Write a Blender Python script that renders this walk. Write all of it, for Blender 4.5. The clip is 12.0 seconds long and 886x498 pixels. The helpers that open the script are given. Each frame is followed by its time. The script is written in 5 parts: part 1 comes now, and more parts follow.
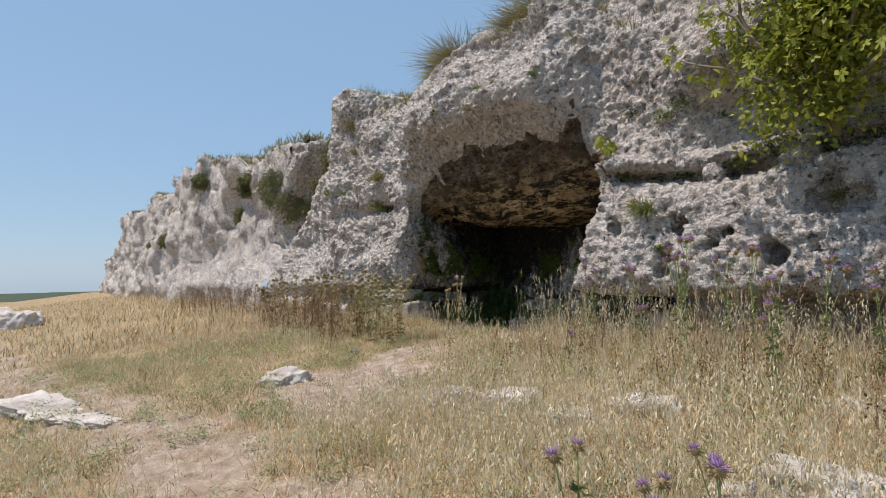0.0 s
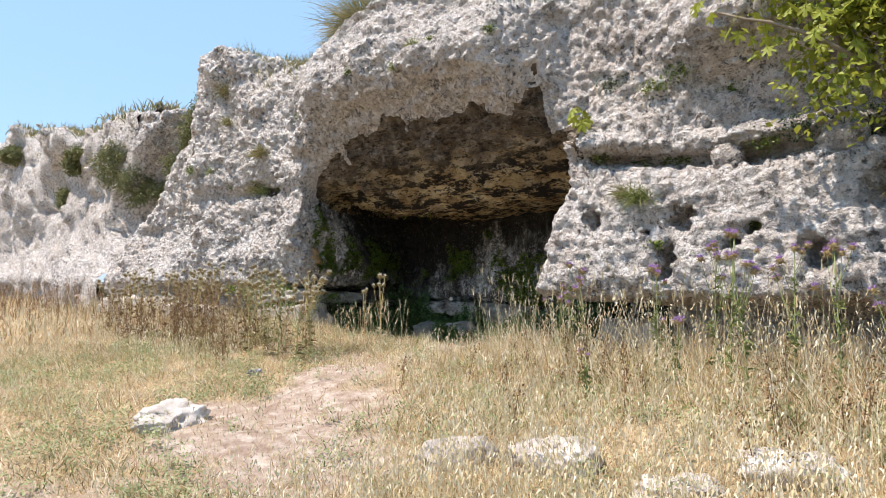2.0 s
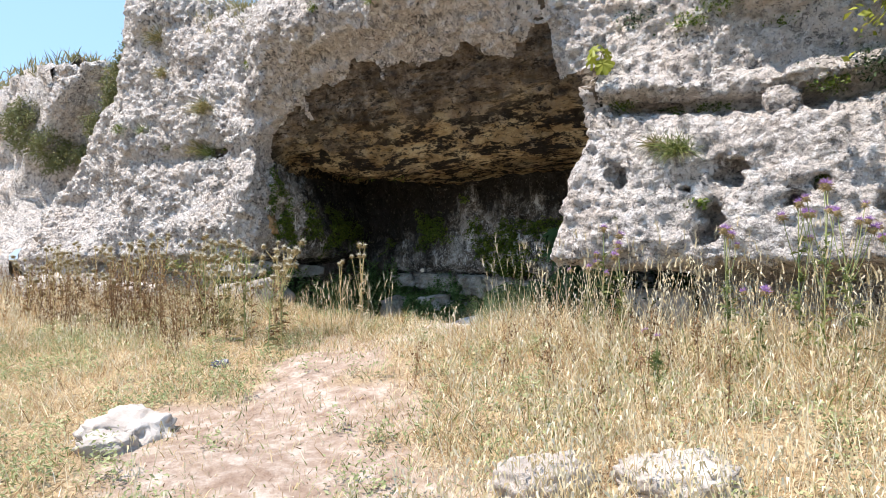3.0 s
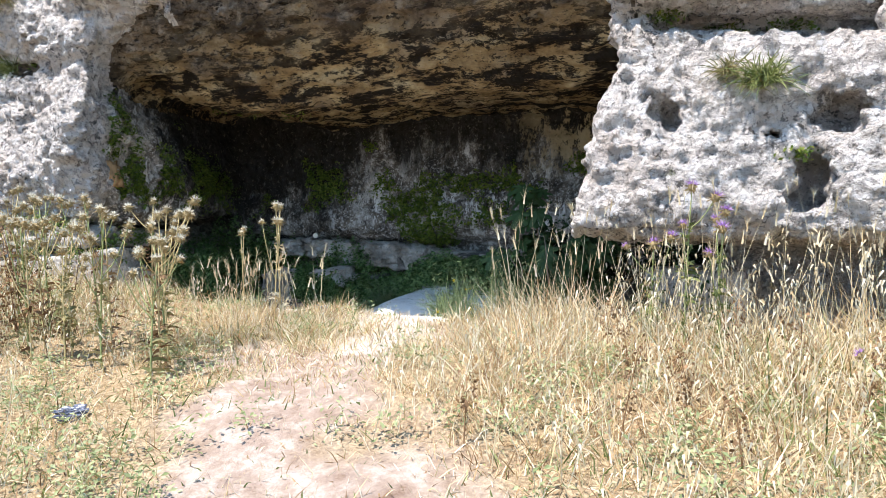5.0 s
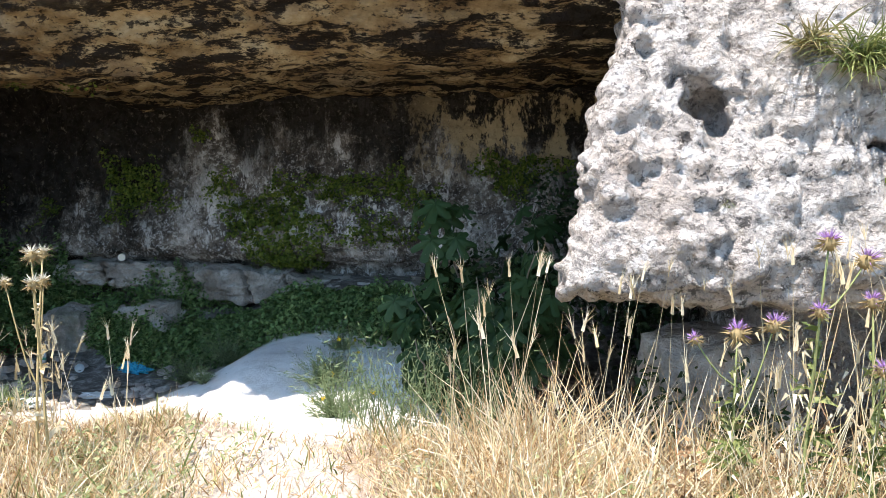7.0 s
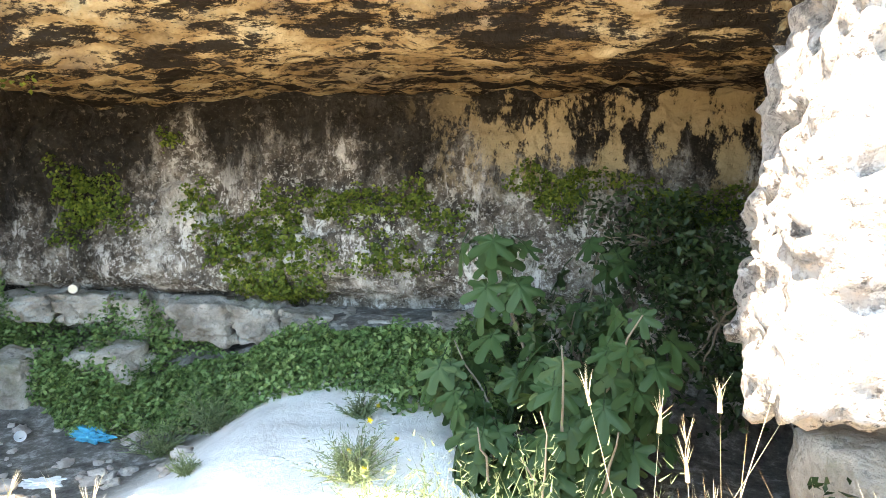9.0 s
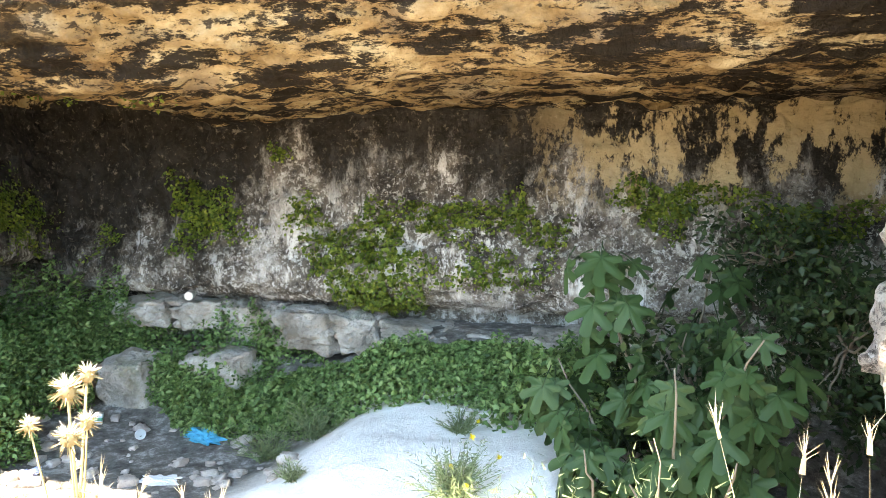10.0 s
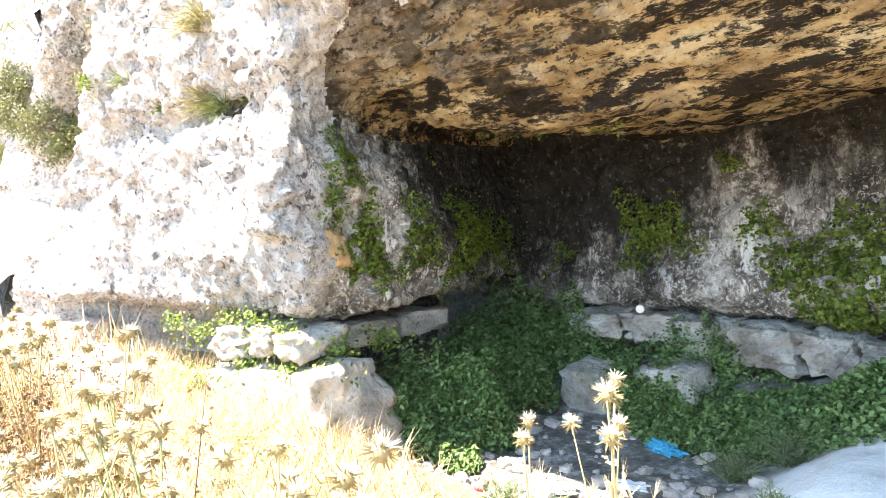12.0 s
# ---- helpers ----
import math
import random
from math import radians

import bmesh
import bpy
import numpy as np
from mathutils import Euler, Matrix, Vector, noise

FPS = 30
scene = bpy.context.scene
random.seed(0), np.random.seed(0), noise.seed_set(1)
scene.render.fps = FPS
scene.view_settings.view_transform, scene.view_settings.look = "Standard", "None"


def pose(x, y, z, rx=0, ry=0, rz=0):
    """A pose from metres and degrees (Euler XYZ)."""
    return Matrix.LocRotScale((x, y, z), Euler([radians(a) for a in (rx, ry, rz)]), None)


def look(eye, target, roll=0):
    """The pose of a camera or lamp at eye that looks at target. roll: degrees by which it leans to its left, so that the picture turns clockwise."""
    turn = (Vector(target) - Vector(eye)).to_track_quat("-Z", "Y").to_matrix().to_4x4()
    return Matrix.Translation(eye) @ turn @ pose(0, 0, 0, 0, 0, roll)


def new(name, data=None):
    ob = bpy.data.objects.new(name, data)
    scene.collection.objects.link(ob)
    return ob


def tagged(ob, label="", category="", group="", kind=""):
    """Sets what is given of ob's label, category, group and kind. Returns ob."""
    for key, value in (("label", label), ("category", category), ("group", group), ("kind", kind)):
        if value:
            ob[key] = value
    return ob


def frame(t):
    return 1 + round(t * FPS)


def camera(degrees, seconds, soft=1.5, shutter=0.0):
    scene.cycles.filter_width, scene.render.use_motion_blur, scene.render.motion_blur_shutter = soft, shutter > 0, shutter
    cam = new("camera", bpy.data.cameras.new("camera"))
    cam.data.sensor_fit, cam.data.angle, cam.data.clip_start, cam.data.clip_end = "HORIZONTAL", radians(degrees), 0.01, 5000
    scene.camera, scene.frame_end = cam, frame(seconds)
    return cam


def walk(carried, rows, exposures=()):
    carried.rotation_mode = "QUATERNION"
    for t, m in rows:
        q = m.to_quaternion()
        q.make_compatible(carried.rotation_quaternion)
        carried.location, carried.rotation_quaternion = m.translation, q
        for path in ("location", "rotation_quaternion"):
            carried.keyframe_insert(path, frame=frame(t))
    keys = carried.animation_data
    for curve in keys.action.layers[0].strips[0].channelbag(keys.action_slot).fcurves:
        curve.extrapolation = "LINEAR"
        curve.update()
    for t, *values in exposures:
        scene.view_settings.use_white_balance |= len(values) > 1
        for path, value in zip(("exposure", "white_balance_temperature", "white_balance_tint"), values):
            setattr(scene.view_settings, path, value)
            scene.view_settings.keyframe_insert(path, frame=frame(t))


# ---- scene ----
cam = camera(66.1, 12.0, soft=0.8)
METRES, EYE, TILT, LEAN, TURN = 8.8, 1.3, 2.6, 1.0, 60.0
ROWS = [
    (0.0, 0.0, 0.0, 0.0, -0.0, 0.0, 0.0),
    (0.5, -0.0268, 0.0485, 0.0002, -6.87, 0.39, -1.49),
    (1.0, -0.0484, 0.1007, -0.0055, -9.71, 0.84, -1.88),
    (1.5, -0.074, 0.1558, -0.006, -11.87, 0.48, -1.3),
    (2.0, -0.1024, 0.2109, -0.0089, -13.33, 0.01, -1.48),
    (2.5, -0.1178, 0.278, -0.0128, -16.3, -1.26, -0.84),
    (3.0, -0.1392, 0.3408, -0.018, -19.13, -2.29, -0.85),
    (5.0, -0.1601, 0.5885, -0.0235, -33.7, -5.63, -1.83),
    (5.5, -0.1466, 0.6468, -0.0279, -38.45, -6.5, -1.55),
    (6.0, -0.1152, 0.701, -0.0222, -43.84, -6.83, -2.4),
    (6.5, -0.0879, 0.7451, -0.0152, -45.19, -6.8, -2.28),
    (7.0, -0.0707, 0.7805, -0.0042, -47.86, -6.58, -2.44),
    (9.0, -0.0232, 0.8943, 0.0141, -51.21, -7.54, -2.65),
    (9.5, -0.0242, 0.8995, 0.0157, -48.2, -7.33, -2.7),
    (10.0, -0.0266, 0.9018, 0.0159, -43.62, -6.97, -2.49),
    (10.5, -0.0317, 0.9034, 0.0168, -37.39, -6.4, -1.71),
    (11.0, -0.0391, 0.9051, 0.0175, -29.25, -5.95, -0.39),
    (11.5, -0.0466, 0.907, 0.0176, -19.13, -5.81, 1.98),
    (12.0, -0.055, 0.9098, 0.0181, -10.27, -5.77, 3.05),
]
EXPOSURES = [(0.0, -0.17, 7150, 17), (1.0, 0.27, 7200, 17), (1.5, 0.4, 7150, 17), (2.5, 0.66, 6950, 16), (3.2, 0.73, 6800, 16), (5.0, 0.95, 6500, 15), (7.0, 1.05, 6650, 15), (8.8, 2.82, 8050, 16), (9.5, 3.02, 8150, 16), (10.5, 3.15, 8100, 17), (11.5, 3.02, 7850, 17), (12.0, 2.72, 7450, 17)]
# x runs along the cliff, y into the rock
walk(cam, [(t, pose(11.02, -5.61, EYE, TILT, LEAN, TURN) @ pose(METRES * x, METRES * y, METRES * z, 90 + pitch, roll, yaw)) for t, x, y, z, yaw, pitch, roll in ROWS], EXPOSURES)

# ---- world and sun ----
SUN_ELEVATION, SUN_AZIMUTH = 65.5, -33.0  # azimuth: degrees from the way out of the cliff (-y) towards -x
world = bpy.data.worlds.new("world")
scene.world = world
world.use_nodes = True
wn = world.node_tree
sky = wn.nodes.new("ShaderNodeTexSky")
sky.sky_type, sky.sun_disc = "NISHITA", False
sky.sun_elevation = radians(SUN_ELEVATION)
sun_dir = Vector((math.sin(radians(SUN_AZIMUTH)) * math.cos(radians(SUN_ELEVATION)), -math.cos(radians(SUN_AZIMUTH)) * math.cos(radians(SUN_ELEVATION)), math.sin(radians(SUN_ELEVATION))))
sky.sun_rotation = math.atan2(sun_dir.x, sun_dir.y)
sky.dust_density, sky.air_density, sky.ozone_density = 0.4, 1.0, 2.0
wn.nodes["Background"].inputs["Strength"].default_value = 0.12
haze = wn.nodes.new("ShaderNodeMix")
haze.data_type = "RGBA"
haze.inputs["Factor"].default_value, haze.inputs["B"].default_value = 0.6, (2.7, 5.2, 8.2, 1)
wn.links.new(sky.outputs[0], haze.inputs["A"])
wn.links.new(haze.outputs["Result"], wn.nodes["Background"].inputs["Color"])
lamp = bpy.data.lights.new("sun", "SUN")
lamp.energy, lamp.angle, lamp.color = 4.8, radians(0.53), (1.0, 0.955, 0.88)
sun = new("sun", lamp)
sun.matrix_world = look(sun_dir * 30, (0, 0, 0))


# ---- numeric helpers ----
def lattice(ix, iy, iz, seed):
    """A pseudo-random value in 0..1 for each integer lattice point."""
    h = (ix.astype(np.uint32) * np.uint32(374761393) + iy.astype(np.uint32) * np.uint32(668265263) + iz.astype(np.uint32) * np.uint32(2147483647 - 1013904223) + np.uint32(seed * 362437 + 12345))
    h = (h ^ (h >> np.uint32(13))) * np.uint32(1274126177)
    h = (h ^ (h >> np.uint32(16))) * np.uint32(2246822519)
    return ((h ^ (h >> np.uint32(15))) >> np.uint32(8)).astype(np.float32) / np.float32(16777216)


def vnoise(x, y, z, seed=0):
    """Smooth value noise in -1..1."""
    fx, fy, fz = np.floor(x), np.floor(y), np.floor(z)
    tx, ty, tz = x - fx, y - fy, z - fz
    tx, ty, tz = (t * t * (3 - 2 * t) for t in (tx, ty, tz))
    ix, iy, iz = (f.astype(np.int64) for f in (fx, fy, fz))
    out = 0
    for dx in (0, 1):
        for dy in (0, 1):
            for dz in (0, 1):
                w = (tx if dx else 1 - tx) * (ty if dy else 1 - ty) * (tz if dz else 1 - tz)
                out = out + w * lattice(ix + dx, iy + dy, iz + dz, seed)
    return out * 2 - 1


def fbm(x, y, z, octaves=3, seed=0, gain=0.5):
    out, amp, k = 0, 1.0, 1.0
    for o in range(octaves):
        out = out + amp * vnoise(x * k, y * k, z * k, seed + 17 * o)
        amp, k = amp * gain, k * 2.03
    return out


def worley(x, y, z, seed=0):
    """The distance to the nearest of the scattered points, one a cell."""
    ix, iy, iz = (np.floor(a).astype(np.int64) for a in (x, y, z))
    best = np.full(x.shape, 9.0, np.float32)
    for dx in (-1, 0, 1):
        for dy in (-1, 0, 1):
            for dz in (-1, 0, 1):
                cx, cy, cz = ix + dx, iy + dy, iz + dz
                px, py, pz = cx + lattice(cx, cy, cz, seed), cy + lattice(cx, cy, cz, seed + 1), cz + lattice(cx, cy, cz, seed + 2)
                best = np.minimum(best, (px - x) ** 2 + (py - y) ** 2 + (pz - z) ** 2)
    return np.sqrt(best)


def step(a, b, x):
    t = np.clip((x - a) / (b - a), 0, 1)
    return t * t * (3 - 2 * t)


def smax(a, b, k):
    h = np.clip(0.5 + 0.5 * (a - b) / k, 0, 1)
    return b + (a - b) * h + k * h * (1 - h)


def smin(a, b, k):
    return -smax(-a, -b, k)


def mesh_of(name, verts, faces, smooth=True):
    """A mesh from numpy arrays of vertices and of faces with one count of corners."""
    me = bpy.data.meshes.new(name)
    n, k = faces.shape
    me.vertices.add(len(verts))
    me.vertices.foreach_set("co", np.ascontiguousarray(verts, np.float32).ravel())
    me.loops.add(n * k)
    me.loops.foreach_set("vertex_index", np.ascontiguousarray(faces, np.int32).ravel())
    me.polygons.add(n)
    me.polygons.foreach_set("loop_start", np.arange(0, n * k, k, dtype=np.int32))
    me.polygons.foreach_set("use_smooth", np.full(n, smooth))
    me.update(calc_edges=True)
    return me


def surface_net(f, x, y, z):
    """The surface f = 0 on the grid of the axes x, y, z, as vertices and quads (inside: f < 0)."""
    s = f < 0
    nx, ny, nz = f.shape
    total = np.zeros((nx - 1, ny - 1, nz - 1, 3), np.float32)
    count = np.zeros((nx - 1, ny - 1, nz - 1), np.float32)
    for axis in range(3):
        a = [slice(None)] * 3
        b = [slice(None)] * 3
        a[axis], b[axis] = slice(0, -1), slice(1, None)
        fa, fb = f[tuple(a)], f[tuple(b)]
        cross = s[tuple(a)] != s[tuple(b)]
        t = np.where(cross, fa / np.where(cross, fa - fb, 1), 0).astype(np.float32)
        o1, o2 = [i for i in range(3) if i != axis]
        for d1 in (0, 1):
            for d2 in (0, 1):
                pick = [slice(None)] * 3
                pick[o1] = slice(d1, f.shape[o1] - 1 + d1)
                pick[o2] = slice(d2, f.shape[o2] - 1 + d2)
                c = cross[tuple(pick)]
                count += c
                total[..., axis] += np.where(c, t[tuple(pick)], 0)
                total[..., o1] += c * d1
                total[..., o2] += c * d2
    have = count > 0
    index = np.full(have.shape, -1, np.int64)
    index[have] = np.arange(have.sum())
    ii, jj, kk = np.nonzero(have)
    off = total[have] / count[have][:, None]
    verts = np.stack([x[ii] + off[:, 0] * (x[1] - x[0]), y[jj] + off[:, 1] * (y[1] - y[0]), z[kk] + off[:, 2] * (z[1] - z[0])], 1)
    quads = []
    for axis in range(3):
        o1, o2 = [(1, 2), (2, 0), (0, 1)][axis]
        a = [slice(1, -1)] * 3
        b = [slice(1, -1)] * 3
        a[axis], b[axis] = slice(0, -1), slice(1, None)
        sa, sb = s[tuple(a)], s[tuple(b)]
        for flip, mask in ((False, sa & ~sb), (True, ~sa & sb)):
            p = np.stack(np.nonzero(mask), 1)
            for o in range(3):
                if o != axis:
                    p[:, o] += 1
            ring = []
            for d1, d2 in ((-1, -1), (0, -1), (0, 0), (-1, 0)):
                q = p.copy()
                q[:, o1] += d1
                q[:, o2] += d2
                ring.append(index[q[:, 0], q[:, 1], q[:, 2]])
            r = np.stack(ring, 1)
            quads.append(r[:, ::-1] if flip else r)
    quads = np.concatenate(quads)
    return verts, quads[(quads >= 0).all(1)]


def normals_of(verts, faces):
    d1, d2 = verts[faces[:, 2]] - verts[faces[:, 0]], verts[faces[:, 3 % faces.shape[1]]] - verts[faces[:, 1]]
    fn = np.cross(d1, d2)
    out = np.zeros_like(verts)
    for k in range(faces.shape[1]):
        for c in range(3):
            out[:, c] += np.bincount(faces[:, k], fn[:, c], len(verts))
    return out / np.maximum(np.linalg.norm(out, axis=1, keepdims=True), 1e-9)


# ---- materials ----
def material(name, rough=0.9, specular=0.25):
    m = bpy.data.materials.new(name)
    m.use_nodes = True
    b = m.node_tree.nodes["Principled BSDF"]
    b.inputs["Roughness"].default_value = rough
    b.inputs["Specular IOR Level"].default_value = specular
    return m, m.node_tree, b


def coords(nt, scale=(1, 1, 1)):
    tc = nt.nodes.new("ShaderNodeNewGeometry")
    mp = nt.nodes.new("ShaderNodeMapping")
    mp.inputs["Scale"].default_value = scale
    nt.links.new(tc.outputs["Position"], mp.inputs["Vector"])
    return mp.outputs[0]


def noise_node(nt, scale, detail=6.0, rough=0.6, stretch=(1, 1, 1), distortion=0.0):
    n = nt.nodes.new("ShaderNodeTexNoise")
    n.inputs["Scale"].default_value, n.inputs["Detail"].default_value = scale, detail
    n.inputs["Roughness"].default_value, n.inputs["Distortion"].default_value = rough, distortion
    nt.links.new(coords(nt, stretch), n.inputs["Vector"])
    return n.outputs["Fac"]


def ramp(nt, fac, stops):
    r = nt.nodes.new("ShaderNodeValToRGB")
    e = r.color_ramp.elements
    while len(e) < len(stops):
        e.new(0.5)
    for el, (p, c) in zip(e, stops):
        el.position = p
        el.color = (c, c, c, 1) if isinstance(c, (int, float)) else (*c, 1)
    nt.links.new(fac, r.inputs["Fac"])
    return r.outputs["Color"]


def mix(nt, fac, a, b, how="MIX"):
    n = nt.nodes.new("ShaderNodeMix")
    n.data_type, n.blend_type = "RGBA", how
    for sock, v in ((n.inputs["Factor"], fac), (n.inputs["A"], a), (n.inputs["B"], b)):
        if isinstance(v, bpy.types.NodeSocket):
            nt.links.new(v, sock)
        elif isinstance(v, (int, float)):
            sock.default_value = v
        else:
            sock.default_value = (*v, 1)
    return n.outputs["Result"]


def bump(nt, b, height, strength=0.5, distance=0.02):
    n = nt.nodes.new("ShaderNodeBump")
    n.inputs["Strength"].default_value, n.inputs["Distance"].default_value = strength, distance
    nt.links.new(height, n.inputs["Height"])
    nt.links.new(n.outputs[0], b.inputs["Normal"])


def crags(nt, scale, depth):
    """Sharp small relief: pits between grains, at two sizes."""
    v = nt.nodes.new("ShaderNodeTexVoronoi")
    v.inputs["Scale"].default_value = scale * 1.7
    nt.links.new(coords(nt), v.inputs["Vector"])
    m = nt.nodes.new("ShaderNodeMath")
    m.operation = "MULTIPLY_ADD"
    nt.links.new(v.outputs["Distance"], m.inputs[0])
    m.inputs[1].default_value = 0.35 * depth
    nt.links.new(noise_node(nt, scale * 1.4, 6, 0.68), m.inputs[2])
    return m.outputs[0]


def rock_face():
    m, nt, b = material("weathered_limestone", 0.95, 0.1)
    base = ramp(nt, noise_node(nt, 1.3, 8, 0.7), [(0.3, (0.54, 0.48, 0.44)), (0.5, (0.76, 0.70, 0.655)), (0.7, (0.86, 0.83, 0.80))])
    pink = mix(nt, ramp(nt, noise_node(nt, 0.9, 5), [(0.5, 0.0), (0.72, 0.5)]), base, (0.66, 0.54, 0.45))
    lichen = mix(nt, ramp(nt, noise_node(nt, 2.6, 10, 0.78), [(0.52, 0.0), (0.61, 0.65)]), pink, (0.33, 0.305, 0.29))
    lichen = mix(nt, ramp(nt, noise_node(nt, 6.5, 10, 0.82), [(0.52, 0.0), (0.58, 0.7)]), lichen, (0.27, 0.255, 0.25))
    patchy = nt.nodes.new("ShaderNodeMath")
    patchy.operation = "MULTIPLY"
    nt.links.new(ramp(nt, noise_node(nt, 17, 7, 0.75), [(0.535, 0.0), (0.575, 0.92)]), patchy.inputs[0])
    nt.links.new(ramp(nt, noise_node(nt, 1.7, 6, 0.7), [(0.42, 0.15), (0.58, 1.0)]), patchy.inputs[1])
    specks = mix(nt, patchy.outputs[0], lichen, (0.085, 0.08, 0.078))
    pale = mix(nt, ramp(nt, noise_node(nt, 12, 7, 0.7), [(0.53, 0.0), (0.57, 0.85)]), specks, (0.90, 0.865, 0.845))
    pale = mix(nt, ramp(nt, noise_node(nt, 34, 6, 0.75), [(0.57, 0.0), (0.60, 0.5)]), pale, (0.16, 0.15, 0.145))
    nt.links.new(pale, b.inputs["Base Color"])
    bump(nt, b, crags(nt, 13, 0.9), 1.0, 0.13)
    return m


def rock_ceiling():
    m, nt, b = material("ochre_cave_ceiling", 0.95, 0.1)
    base = ramp(nt, noise_node(nt, 2.2, 8, 0.7, (1, 1.6, 2)), [(0.34, (0.16, 0.10, 0.048)), (0.5, (0.36, 0.25, 0.125)), (0.64, (0.58, 0.46, 0.27))])
    grey = mix(nt, ramp(nt, noise_node(nt, 1.1, 6, 0.65), [(0.54, 0.0), (0.66, 0.55)]), base, (0.22, 0.19, 0.16))
    geo = nt.nodes.new("ShaderNodeNewGeometry")
    sep = nt.nodes.new("ShaderNodeSeparateXYZ")
    nt.links.new(geo.outputs["Position"], sep.inputs[0])
    edge = nt.nodes.new("ShaderNodeMath")
    edge.operation = "MULTIPLY_ADD"
    nt.links.new(noise_node(nt, 1.9, 8, 0.75), edge.inputs[0])
    edge.inputs[1].default_value = 1.1
    nt.links.new(sep.outputs["Y"], edge.inputs[2])
    lip = nt.nodes.new("ShaderNodeMapRange")
    nt.links.new(edge.outputs[0], lip.inputs["Value"])
    lip.inputs["From Min"].default_value, lip.inputs["From Max"].default_value = 1.2, 0.8
    grey = mix(nt, lip.outputs[0], grey, ramp(nt, noise_node(nt, 5, 9, 0.75), [(0.36, (0.07, 0.052, 0.04)), (0.52, (0.21, 0.165, 0.125)), (0.66, (0.42, 0.37, 0.31))]))
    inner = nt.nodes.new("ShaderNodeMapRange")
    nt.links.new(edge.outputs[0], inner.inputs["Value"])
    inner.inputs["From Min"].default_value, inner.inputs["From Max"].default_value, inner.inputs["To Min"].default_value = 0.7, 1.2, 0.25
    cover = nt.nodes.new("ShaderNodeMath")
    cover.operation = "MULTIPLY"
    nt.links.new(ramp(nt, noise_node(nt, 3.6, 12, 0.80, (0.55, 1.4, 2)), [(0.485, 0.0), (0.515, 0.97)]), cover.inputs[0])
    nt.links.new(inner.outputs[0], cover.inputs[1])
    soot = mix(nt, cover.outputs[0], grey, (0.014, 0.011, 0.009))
    fine = mix(nt, ramp(nt, noise_node(nt, 11, 8, 0.75, (0.6, 1.4, 1.4)), [(0.54, 0.0), (0.58, 0.9)]), soot, (0.03, 0.023, 0.018))
    nt.links.new(fine, b.inputs["Base Color"])
    bump(nt, b, crags(nt, 9, 0.9), 1.0, 0.10)
    return m


